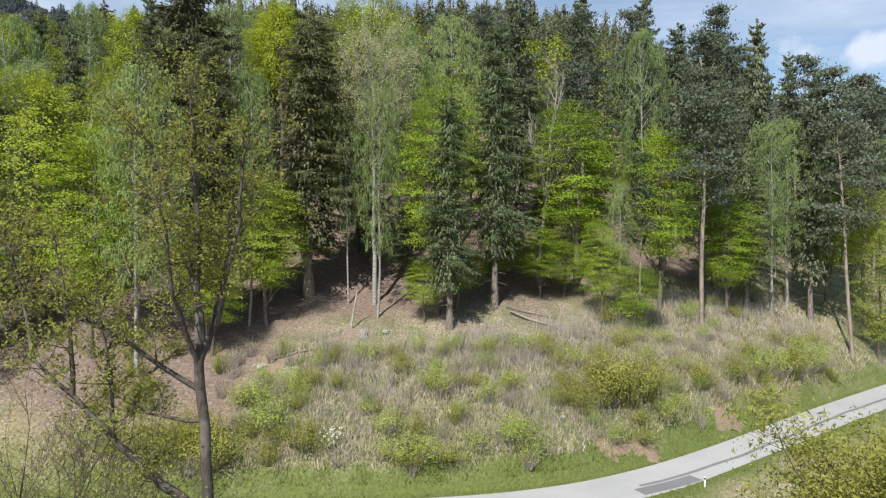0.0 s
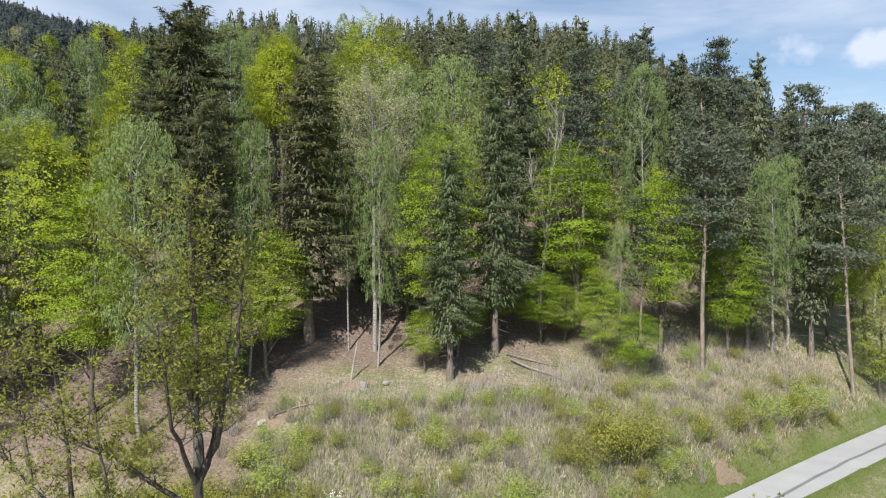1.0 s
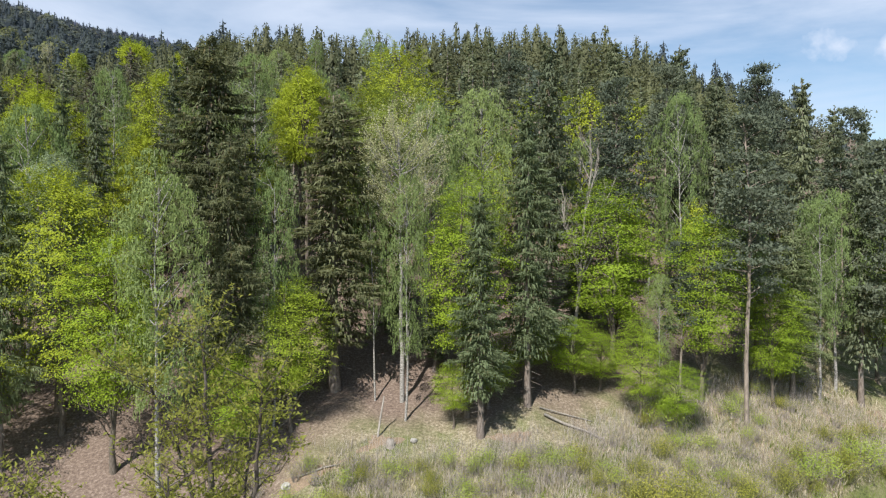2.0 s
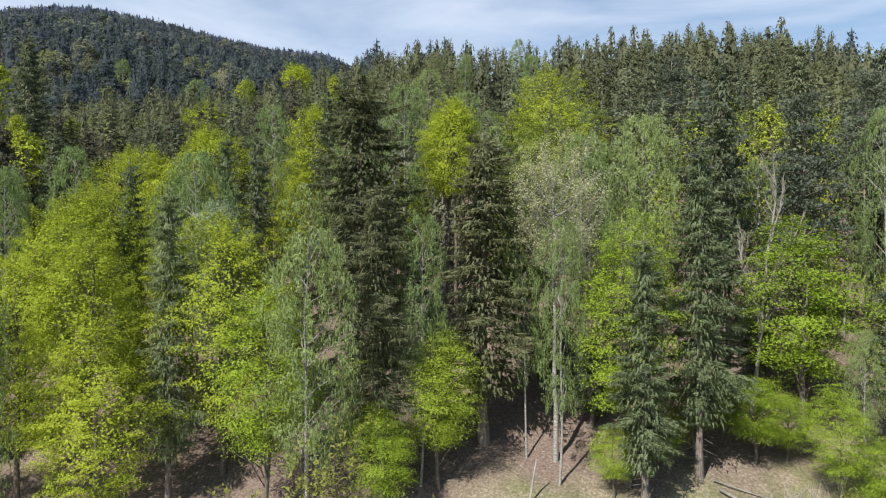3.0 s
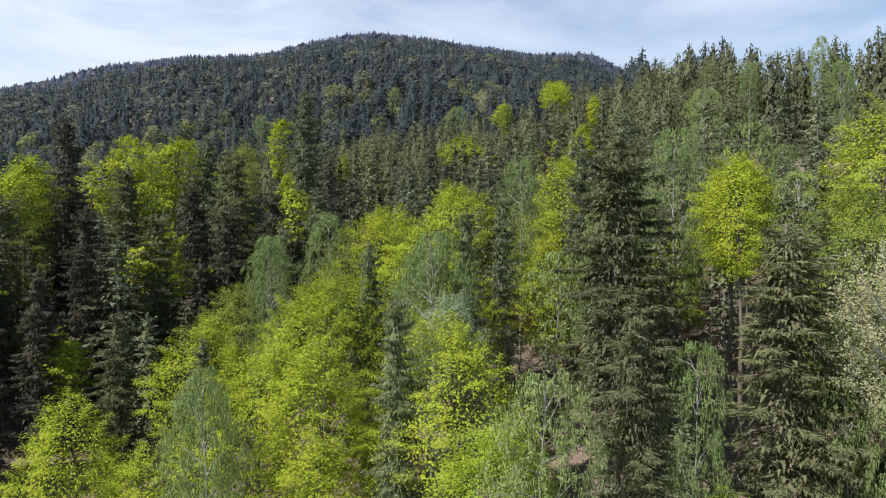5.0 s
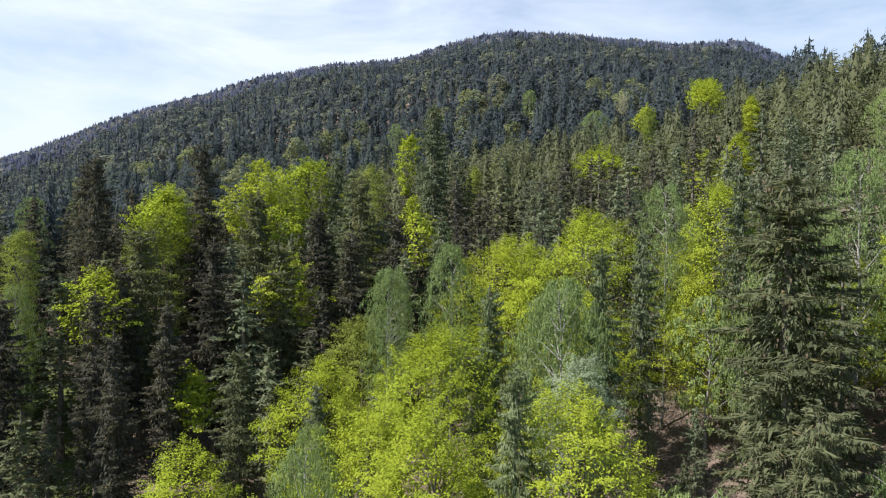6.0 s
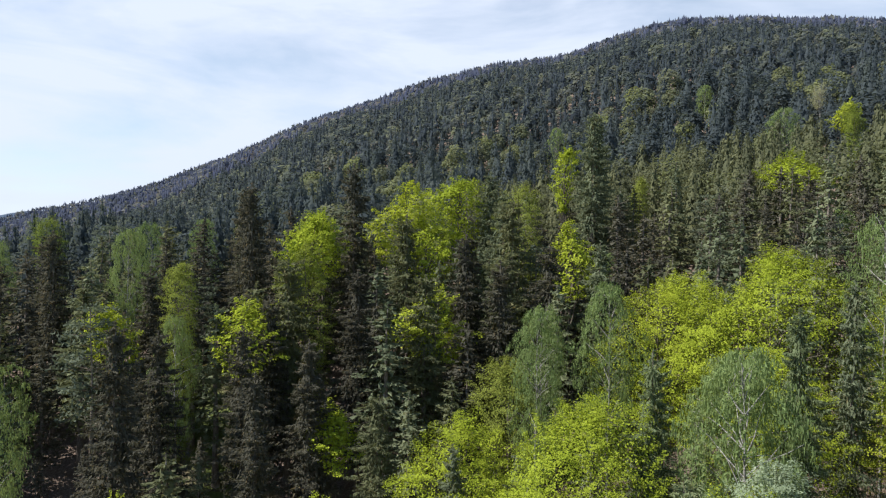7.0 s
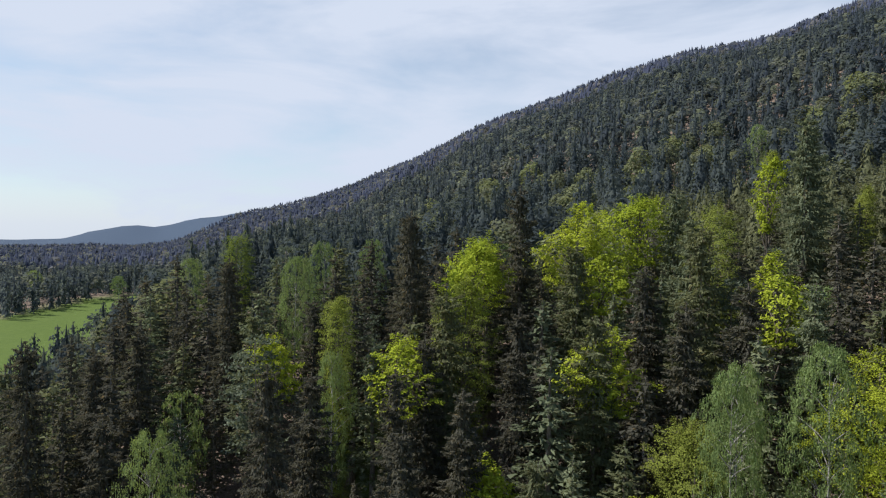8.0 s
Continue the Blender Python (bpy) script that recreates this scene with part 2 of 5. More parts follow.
def road_y(x):
    x = np.asarray(x, float)
    return 38.35 + 3.8 * softplus((x - 10) / 5)


def road_z(x):
    x = np.asarray(x, float)
    return 0.8 + 0.39 * softplus((x - 5) / 6) - 0.22 * softplus((np.minimum(x, 60) - 31) / 4)


def road_dist(x, y):
    """Metres uphill from the road's middle line."""
    g = (road_y(np.asarray(x) + 0.5) - road_y(np.asarray(x) - 0.5))
    return (y - road_y(x)) / np.sqrt(1 + g * g)


HUB = (-18.0, 30.0)
CREST_AZ = (-90, 8, 24, 43, 50, 60, 67.5, 77, 88.5, 95, 99, 100.5, 103, 106, 109, 116, 130)
CREST_EL = (8, 9, 14.9, 17.2, 16.8, 14.75, 12.0, 8.2, 3.0, 1.7, 1.0, 0.35, 0.6, 0.35, -0.5, -1.3, -1.3)
CREST_R = (240, 240, 1250, 1300, 1300, 1300, 1300, 1350, 1600, 2100, 2600, 2750, 2900, 3100, 3200, 3600, 3600)


FIX_AZ = (19, 24, 30, 34, 38, 42, 46, 51, 53.5, 57, 60.5, 63.5, 67, 71, 75, 78, 82, 85, 88.6, 91, 95, 102, 104.7, 107.3, 111)
FIX_EL = (0.3, 0.75, 0.5, 0.65, 0.75, 0.4, 0.0, -0.8, -0.75, -0.45, -0.3, 0.1, 0.1, 0.55, 0.4, 0.05, 0.13, -0.2, 0.35, -0.1, 0.1, 0.15, -0.2, -0.6, -0.5)


def wave(x, y, s, seed):
    """Smooth unevenness out of a few sines."""
    r = np.random.RandomState(seed)
    v = 0
    for k in range(6):
        a, f, ph = r.uniform(0, 6.28), (0.6 + 0.35 * k) / s, r.uniform(0, 6.28)
        v = v + np.sin((x * math.cos(a) + y * math.sin(a)) * f * 6.28 + ph) / (1 + 0.5 * k)
    return v / 2.5


def height(x, y):
    x, y = np.asarray(x, float), np.asarray(y, float)
    dm = road_dist(x, y)
    d = np.maximum(dm - 2.6, 0)
    low = np.maximum(-dm - 3.0, 0)
    e = d + np.maximum(y - road_y(x) - dm, 0) * (d > 0)
    cap = 118 + 170 * smooth(-35, -85, x)
    near = road_z(x) + 0.36 * np.minimum(e, cap) + (0.062 + 0.038 * smooth(-75, -35, x) + 0.026 * smooth(-30, 10, x)) * np.clip(e - 20, 0, 98) - 0.10 * np.maximum(e - cap, 0) + 4.2 * (1 - np.exp(-d / 4)) - 2.6 * (1 - np.exp(-low / 6))
    left = 3.5 + 25 * (1 - np.exp(-np.maximum(-x - 75, -60) / 60)) + 0.16 * y - 0.5 * np.maximum(10 - y, 0)
    k = 2.5
    both = k * np.logaddexp(near / k, left / k)
    gate = smooth(-30, -55, x)
    local = near * (1 - gate) + both * gate
    local = np.maximum(local, -2.0)
    r = np.hypot(x - HUB[0], y - HUB[1])
    az = np.degrees(np.arctan2(-(x - HUB[0]), y - HUB[1]))
    az = np.where(az < -120, az + 360, az)
    el, rc = np.interp(az, CREST_AZ, CREST_EL) + np.interp(az, FIX_AZ, FIX_EL), np.interp(az, CREST_AZ, CREST_R)
    top = 14 + rc * np.tan(np.radians(el))
    u = r / rc
    rise = np.where(u < 1, u ** 0.92, 1 - 0.55 * smooth(1, 2.2, u))
    hill = top * rise
    plainz = 4 - 0.012 * np.maximum(r - 400, 0)
    side = smooth(92, 103, az)
    tail = plainz + (top - plainz) * smooth(0.62, 1.0, u) * (1 - 0.8 * smooth(1.0, 1.5, u))
    hill = hill * (1 - side) + tail * side
    right = smooth(14, 4, az)
    hill = hill * (1 - right) + (local - 0.16 * np.maximum(r - 250, 0)) * right
    hill = np.maximum(hill, -60)
    valley = smooth(118, 150, az) + smooth(-70, -100, az)
    hill = hill * (1 - valley) + np.maximum(-1 - 0.012 * np.maximum(r - 300, 0), -55) * valley
    w = smooth(150, 330, r)
    z = local * (1 - w) + hill * w
    rough = smooth(2.5, 7, np.abs(dm))
    z = z + rough * (0.28 * wave(x, y, 9, 3) + 0.12 * wave(x, y, 3.1, 4)) + smooth(120, 400, r) * 2.5 * wave(x, y, 120, 5)
    return z + smooth(500, 1100, r) * 9 * wave(x, y, 420, 6) * (1 - side)


def gz(x, y):
    return float(height(x, y))


# ---- mesh tools ----
def mesh_of(name, verts, faces, material, tint=None, sleek=False):
    """A mesh out of arrays: verts (n, 3), faces (m, 3 or 4)."""
    verts, faces = np.asarray(verts, np.float32), np.asarray(faces, np.int32)
    me = bpy.data.meshes.new(name)
    n = faces.shape[1]
    me.vertices.add(len(verts))
    me.vertices.foreach_set("co", verts.ravel())
    me.loops.add(faces.size)
    me.loops.foreach_set("vertex_index", faces.ravel())
    me.polygons.add(len(faces))
    me.polygons.foreach_set("loop_start", np.arange(0, faces.size, n, dtype=np.int32))
    if tint is not None:
        for key, values in tint.items():
            me.attributes.new(key, "FLOAT", "POINT").data.foreach_set("value", np.asarray(values, np.float32))
    me.materials.append(material)
    me.update(calc_edges=True)
    if sleek:
        me.polygons.foreach_set("use_smooth", np.ones(len(faces), bool))
    return me


class Bag:
    """Gathers triangles."""

    def __init__(self):
        self.v, self.f, self.n = [], [], 0

    def add(self, v, f):
        v = np.asarray(v, float).reshape(-1, 3)
        self.v.append(v)
        self.f.append(np.asarray(f, int).reshape(-1, 3) + self.n)
        self.n += len(v)

    def tris(self, t):
        """Loose triangles (n, 3, 3)."""
        t = np.asarray(t).reshape(-1, 3)
        self.add(t, np.arange(len(t)))

    def quads(self, q):
        """Loose quads (n, 4, 3), as two triangles with shared corners."""
        q = np.asarray(q).reshape(-1, 4, 3)
        i = np.arange(len(q))[:, None] * 4
        self.add(q, np.concatenate([i + [0, 1, 2], i + [0, 2, 3]], 1))

    def tube(self, pts, radii, sides=6):
        pts, radii = np.asarray(pts, float), np.asarray(radii, float)
        ax = np.gradient(pts, axis=0)
        ax /= np.linalg.norm(ax, axis=1, keepdims=True) + 1e-9
        ref = np.where(np.abs(ax[:, 2:3]) > 0.9, [[1.0, 0, 0]], [[0, 0, 1.0]])
        a = np.cross(ax, ref)
        a /= np.linalg.norm(a, axis=1, keepdims=True) + 1e-9
        b = np.cross(ax, a)
        th = np.arange(sides) / sides * 2 * np.pi
        ring = pts[:, None] + radii[:, None, None] * (np.cos(th)[None, :, None] * a[:, None] + np.sin(th)[None, :, None] * b[:, None])
        f = []
        for i in range(len(pts) - 1):
            for j in range(sides):
                p, q = i * sides + j, i * sides + (j + 1) % sides
                f += [(p, q, q + sides), (p, q + sides, p + sides)]
        self.add(ring, f)

    def arrays(self):
        return np.concatenate(self.v), np.concatenate(self.f)

    def mesh(self, name, material, tint=None, sleek=False):
        v, f = self.arrays()
        return mesh_of(name, v, f, material, tint, sleek)


def part(name, data, parent, label="", category="", kind=""):
    ob = new(name, data)
    ob.parent = parent
    return tagged(ob, label, category, "", kind)


def unit(v):
    return v / (np.linalg.norm(v, axis=-1, keepdims=True) + 1e-9)


def leaves(rng, centres, size, flat=0.6, narrow=0.6, out=None, face=0.9):
    """Diamond leaves at the centres, (n, 4, 3); flat: how much they lie level; out: the ways in which they face."""
    n = len(centres)
    nor = rng.normal(0, 0.5, (n, 3)) + np.array([0, 0, 1.1 * flat])
    nor = unit(nor if out is None else nor + face * out)
    a = unit(np.cross(nor, rng.normal(0, 1, (n, 3))))
    b = np.cross(nor, a)
    s = (size * rng.uniform(0.65, 1.35, n))[:, None]
    bend = nor * s * 0.18
    return np.stack([centres - a * s, centres + b * s * narrow - bend, centres + a * s, centres - b * s * narrow - bend], 1)


# ---- tree shapes, each about the origin ----
def spruce_shape(seed, H=25.0, R=3.2, low=0.17, branches=210, hang=27, side=38, droop=0.5, ragged=0.2, wide=1.45, inner=1500, taper=0.5, ring=7):
    """Whorls of drooping branches; each is a flat spray of side twigs with fine twigs hanging from it like a curtain."""
    rng = np.random.default_rng(seed)
    crown, trunk = Bag(), Bag()
    whorls = branches // ring
    lev = low + (0.985 - low) * (np.minimum(np.arange(branches) // ring, whorls - 1) + rng.uniform(-0.3, 0.3, branches)) / whorls
    lev = np.clip(lev, low, 0.988)
    az = rng.uniform(0, 6.283, branches)
    side_bias = 1 + 0.16 * np.sin(az + rng.uniform(0, 6.28)) + 0.12 * np.sin(lev * 31 + rng.uniform(0, 6.28))
    q = (1 - lev) / (1 - low)
    L = R * (0.05 + 0.98 * q ** taper) * rng.uniform(1 - 2 * ragged, 1 + ragged, branches) * side_bias
    L *= np.clip(0.45 + (lev - low) / 0.30, 0, 1) * np.where(lev < low + 0.12, rng.uniform(0.5, 1.0, branches), 1.0)
    keep = rng.uniform(0, 1, branches) > 0.06 + 0.25 * (lev < low + 0.10)
    lev, az, L, q = lev[keep], az[keep], L[keep], q[keep]
    dr = (droop * (0.25 + 0.9 * q) - 0.25 * (q < 0.15)) * rng.uniform(0.6, 1.4, len(lev))
    down = np.array([0, 0, -1.0])

    def on_branch(per, lo):
        i = np.repeat(np.arange(len(lev)), per)
        i = i[rng.uniform(0, 1, len(i)) < np.clip(0.25 + L[i] / R, 0.3, 1.0)]
        t = lo + (1 - lo) * rng.uniform(0, 1, len(i)) ** 0.75
        a = az[i] + rng.normal(0, 0.05, len(i)) * t
        r = L[i] * t
        z = lev[i] * H - dr[i] * L[i] * t ** 1.2 + 0.22 * L[i] * t ** 3
        o = np.stack([np.cos(a), np.sin(a), 0 * a], 1)
        return np.stack([r * np.cos(a), r * np.sin(a), z], 1), o, np.stack([-o[:, 1], o[:, 0], 0 * a], 1), L[i], t

    c, o, tn, ll, t = on_branch(hang, 0.2)
    n = len(c)
    off = rng.normal(0, 0.17, n) * ll * (1.15 - t)
    c = c + tn * off[:, None] - np.stack([0 * t, 0 * t, 0.35 * np.abs(off)], 1)
    ln = ((0.14 + 0.30 * ll ** 0.7 * t * (1.2 - t)) * rng.uniform(0.4, 1.4, n))[:, None]
    turn = rng.uniform(0, 6.283, n)[:, None]
    w = (np.cos(turn) * o + np.sin(turn) * tn) * (wide * 0.048 * rng.uniform(0.6, 1.5, n))[:, None]
    crown.tris(np.stack([c - w, c + w, c + down * ln + o * ln * 0.16 + tn * ln * rng.normal(0, 0.16, (n, 1))], 1))
    c, o, tn, ll, t = on_branch(side, 0.15)
    n = len(c)
    sg = np.where(rng.uniform(0, 1, n) < 0.5, 1.0, -1.0)[:, None]
    off = np.abs(rng.normal(0, 0.16, n)) * ll * (1.1 - t)
    c = c + sg * tn * off[:, None] + down * (0.2 * off[:, None]) + rng.normal(0, 0.05, (n, 3))
    ln = ((0.12 + 0.24 * ll ** 0.8 * (1.1 - t)) * rng.uniform(0.5, 1.3, n))[:, None]
    w = (o + 0.6 * down * rng.normal(0, 1, (n, 1))) * (wide * 0.058 * rng.uniform(0.6, 1.5, n))[:, None]
    crown.tris(np.stack([c - w, c + w, c + sg * tn * ln + o * ln * 0.9 + down * ln * rng.uniform(-0.1, 0.5, (n, 1))], 1))
    th = rng.uniform(0, 6.28, 26)
    hh = H * rng.uniform(0.95, 0.992, 26)
    lead = np.stack([np.cos(th) * 0.24, np.sin(th) * 0.24, hh + 0.05], 1)
    crown.tris(np.stack([np.stack([0 * th, 0 * th, hh + 0.10], 1), np.stack([0 * th, 0 * th, hh - 0.08], 1), lead], 1))
    n = inner
    u = low + (0.95 - low) * rng.uniform(0, 1, n)
    th = rng.uniform(0, 6.283, n)
    rr = R * ((1 - u) / (1 - low)) ** (taper + 0.1) * rng.uniform(0.1, 0.7, n)
    c = np.stack([rr * np.cos(th), rr * np.sin(th), u * H], 1)
    o = np.stack([np.cos(th), np.sin(th), 0 * th], 1)
    tn = np.stack([-np.sin(th), np.cos(th), 0 * th], 1) * rng.uniform(0.05, 0.10, (n, 1)) * wide
    crown.tris(np.stack([c + tn, c - tn, c + o * rng.uniform(0.1, 0.35, (n, 1)) + down * rng.uniform(0.2, 0.6, (n, 1))], 1))
    zs = np.linspace(-0.6, H * 0.99, 9)
    wx = rng.normal(0, 0.05, 9)
    rad = np.maximum(0.0115 * H * (1 - zs / H) ** 0.8, 0.025)
    rad[0] *= 1.35
    trunk.tube(np.stack([wx, rng.normal(0, 0.05, 9), zs], 1), rad, 7)
    for _ in range(22 if branches > 150 else 4):
        a, zz, ll = rng.uniform(0, 6.28), H * rng.uniform(0.06, low + 0.16), rng.uniform(0.5, 1.6)
        p0 = np.array([0, 0, zz])
        p1 = p0 + ll * np.array([math.cos(a), math.sin(a), rng.uniform(-0.35, 0.05)])
        trunk.tube([p0, p0 * 0.4 + p1 * 0.6, p1], [0.03, 0.02, 0.006], 3)
    return trunk, crown


def cone_bunches(seed, H, R, low, taper=0.5, count=240):
    """Hanging cones in the upper part of a spruce's crown."""
    rng = np.random.default_rng(seed + 900)
    b = Bag()
    u = 1 - 0.42 * rng.uniform(0.01, 1, count) ** 0.8
    th = rng.uniform(0, 6.283, count)
    rr = R * (0.05 + 0.95 * ((1 - u) / (1 - low)) ** taper) * rng.uniform(0.55, 1.0, count)
    p = np.stack([rr * np.cos(th), rr * np.sin(th), u * H - 0.3 * rr], 1)
    a = rng.uniform(0, 6.283, count)
    w = np.stack([np.cos(a), np.sin(a), 0 * a], 1) * 0.045
    top = p + [0, 0, 0.05]
    tip = p - np.stack([0 * a, 0 * a, rng.uniform(0.14, 0.24, count)], 1)
    b.tris(np.stack([top - w, top + w, tip], 1))
    return b


def limb(bag, rng, p0, p1, r0, r1, sag=0.0, n=5, sides=5):
    s = np.linspace(0, 1, n)[:, None]
    L = np.linalg.norm(p1 - p0)
    pts = p0 + (p1 - p0) * s + rng.normal(0, 0.03 * L, (n, 3)) * np.sin(s * 3.14)
    pts[:, 2] += sag * L * np.sin(s[:, 0] * 3.14)
    bag.tube(pts, r0 + (r1 - r0) * s[:, 0], sides)
    return pts


def broadleaf_shape(seed, H=22.0, R=4.2, low=0.2, sprays=120, per=30, size=0.24, flat=0.75, spread=0.75, top_heavy=0.0, limbs=16):
    rng = np.random.default_rng(seed)
    trunk, crown = Bag(), Bag()
    lobes = unit(rng.normal(0, 1, (7, 3)))
    d = unit(rng.normal(0, 1, (sprays, 3)))
    bump = 1 + 0.24 * np.max(np.clip(d @ lobes.T, 0, 1) ** 3, axis=1) - 0.16
    rho = rng.uniform(0.35, 1.0, sprays) ** 0.55 * bump
    mid, half = H * (1 + low) / 2, H * (1 - low) / 2
    zz = d[:, 2] * rho
    wide = np.where(zz > 0, np.sqrt(np.clip(1 - zz ** 2 * 0.75, 0.05, 1)) / np.sqrt(np.clip(1 - zz ** 2 * 0.55, 0.1, 1)), 1.0 - 0.35 * top_heavy * np.abs(zz))
    c = np.stack([d[:, 0] * rho * R * wide, d[:, 1] * rho * R * wide, mid + zz * half * 0.98], 1)
    hor = unit(np.stack([c[:, 0], c[:, 1], 0 * zz], 1))
    tan = np.stack([-hor[:, 1], hor[:, 0], 0 * zz], 1)
    n = sprays * per
    idx = np.repeat(np.arange(sprays), per)
    a, b, h = rng.normal(0, spread, n), rng.normal(0, spread, n), rng.normal(0, spread * 0.22, n)
    pos = c[idx] + hor[idx] * a[:, None] + tan[idx] * b[:, None]
    pos[:, 2] += h - 0.22 * a - 0.10 * np.abs(b)
    crown.tris(leaves(rng, pos, size, flat, 0.75, unit(pos - [0, 0, mid * 0.8]))[:, :3])
    ins = c[rng.integers(0, sprays, sprays * 9)] * [0.85, 0.85, 1] * rng.uniform(0.5, 1.0, (sprays * 9, 1)) ** [0.5, 0.5, 0.0]
    crown.tris(leaves(rng, ins + rng.normal(0, 0.3, ins.shape), size * 1.25, flat, 0.75, unit(ins - [0, 0, mid * 0.8]))[:, :3])
    zs = np.linspace(-0.6, H * 0.86, 9)
    bend = np.cumsum(rng.normal(0, 0.10, (9, 2)), 0)
    spine = np.stack([bend[:, 0], bend[:, 1], zs], 1)
    rad = np.maximum(0.0105 * H * (1 - zs / H), 0.035)
    rad[0] *= 1.4
    trunk.tube(spine, rad, 7)
    for k in rng.choice(sprays, min(limbs, sprays), replace=False):
        tgt = c[k]
        zb = np.clip(tgt[2] - rng.uniform(0.12, 0.25) * H, 0.12 * H, 0.8 * H)
        p0 = np.array([np.interp(zb, zs, spine[:, 0]), np.interp(zb, zs, spine[:, 1]), zb])
        limb(trunk, rng, p0, tgt, 0.0045 * H, 0.015, 0.06)
    return trunk, crown


def dome_shape(seed, H=21.0, R=4.4, low=0.14, boughs=90, per=150, size=0.105, fill=3200, rough=0.0, rise=0.3):
    """A broadleaf crown: leafy boughs in flat plumes standing out of a lumpy dome, with a denser mass of leaves behind them."""
    rng = np.random.default_rng(seed)
    trunk, crown = Bag(), Bag()
    cap = min(rng.uniform(1.3, 1.7 + 0.5 * rough) * R, 0.66 * H * (1 - low))
    body = H * (1 - low) - cap
    share = cap / (cap + 0.8 * body)
    lobes = unit(rng.normal(0, 1, (13, 3)) * [1, 1, 0.8] + [0, 0, 0.15])
    size_of = rng.uniform(0.7, 1.0, 13)
    sway = rng.uniform(0, 6.283, 2)
    point = rng.uniform(0.5, 0.74)

    def surface(count):
        zz = 1 - (np.arange(count) + rng.uniform(0, 1, count)) / count
        zz = np.where(zz > 1 - share, 1 - (1 - zz) / share, -(1 - share - zz) / (1 - share))
        th = np.arange(count) * 2.39996 + rng.normal(0, 0.3, count)
        flat = np.where(zz > 0, np.clip(1 - np.abs(zz) ** 1.4, 0, 1) ** point, 1 - 0.5 * np.abs(zz) ** 2.2)
        d = unit(np.stack([flat * np.cos(th), flat * np.sin(th), zz], 1))
        lump = np.max(size_of * np.clip(d @ lobes.T, 0, 1) ** 7, axis=1)
        rho = 0.66 - 0.10 * rough + (0.36 + 0.12 * rough) * lump
        c = np.stack([flat * np.cos(th) * rho * R, flat * np.sin(th) * rho * R, H - cap + np.where(zz > 0, zz * (0.12 + 0.88 * rho) * cap, zz * body)], 1)
        c[:, 0] += (0.05 + 0.12 * rough) * R * np.sin(c[:, 2] * 0.42 + sway[0])
        c[:, 1] += (0.05 + 0.12 * rough) * R * np.sin(c[:, 2] * 0.42 + sway[1])
        return c, unit(np.stack([flat * np.cos(th), flat * np.sin(th), np.maximum(zz, 0) * 0.8 + 0.1], 1))

    c, d = surface(boughs)
    c = c + d * (rng.uniform(-0.5, 0.35, boughs) * min(1.0, R / 4))[:, None]
    way = unit(d + [0, 0, rise] + rng.normal(0, 0.3, c.shape))
    tan = unit(np.stack([-way[:, 1], way[:, 0], 0 * way[:, 0]], 1))
    long = rng.uniform(0.75, 1.4, boughs) * min(1.0, 0.5 + 0.12 * R)
    idx = np.repeat(np.arange(boughs), per)
    n = len(idx)
    t = rng.uniform(-1, 1, n)
    b = rng.normal(0, 0.42, n) * (1.15 - 0.55 * t)
    pos = c[idx] + way[idx] * (t * long[idx])[:, None] + tan[idx] * (b * long[idx])[:, None] + rng.normal(0, 1, (n, 3)) * [0.1, 0.1, 0.11]
    pos[:, 2] -= (0.14 * (t + 1) ** 2 + 0.35 * b * b) * long[idx]
    crown.tris(leaves(rng, pos, size, 0.8, 0.8, d[idx], 0.7)[:, :3])
    c2, d2 = surface(fill)
    pos = c2 - d2 * rng.uniform(0.35, 1.5, (fill, 1)) * min(1.0, R / 4.5) + rng.normal(0, 0.2, c2.shape)
    crown.tris(leaves(rng, pos, size * 1.7, 0.55, 0.9, d2, 1.0)[:, :3])
    every = np.concatenate(crown.v)
    k = np.array([R / np.percentile(np.hypot(every[:, 0], every[:, 1]), 98)] * 2 + [H / every[:, 2].max()])
    crown.v = [v * k for v in crown.v]
    c = c * k
    zs = np.linspace(-0.6, H * 0.84, 9)
    bend = np.cumsum(rng.normal(0, 0.10, (9, 2)), 0)
    spine = np.stack([bend[:, 0], bend[:, 1], zs], 1)
    rd = np.maximum(0.011 * H * (1 - zs / H), 0.035)
    rd[0] *= 1.4
    trunk.tube(spine, rd, 7)
    for j in rng.choice(len(c), 12, replace=False):
        zb = np.clip(c[j][2] - rng.uniform(0.12, 0.25) * H, 0.12 * H, 0.8 * H)
        p0 = np.array([np.interp(zb, zs, spine[:, 0]), np.interp(zb, zs, spine[:, 1]), zb])
        limb(trunk, rng, p0, c[j] * [0.8, 0.8, 1], 0.004 * H, 0.012, 0.06)
    return trunk, crown


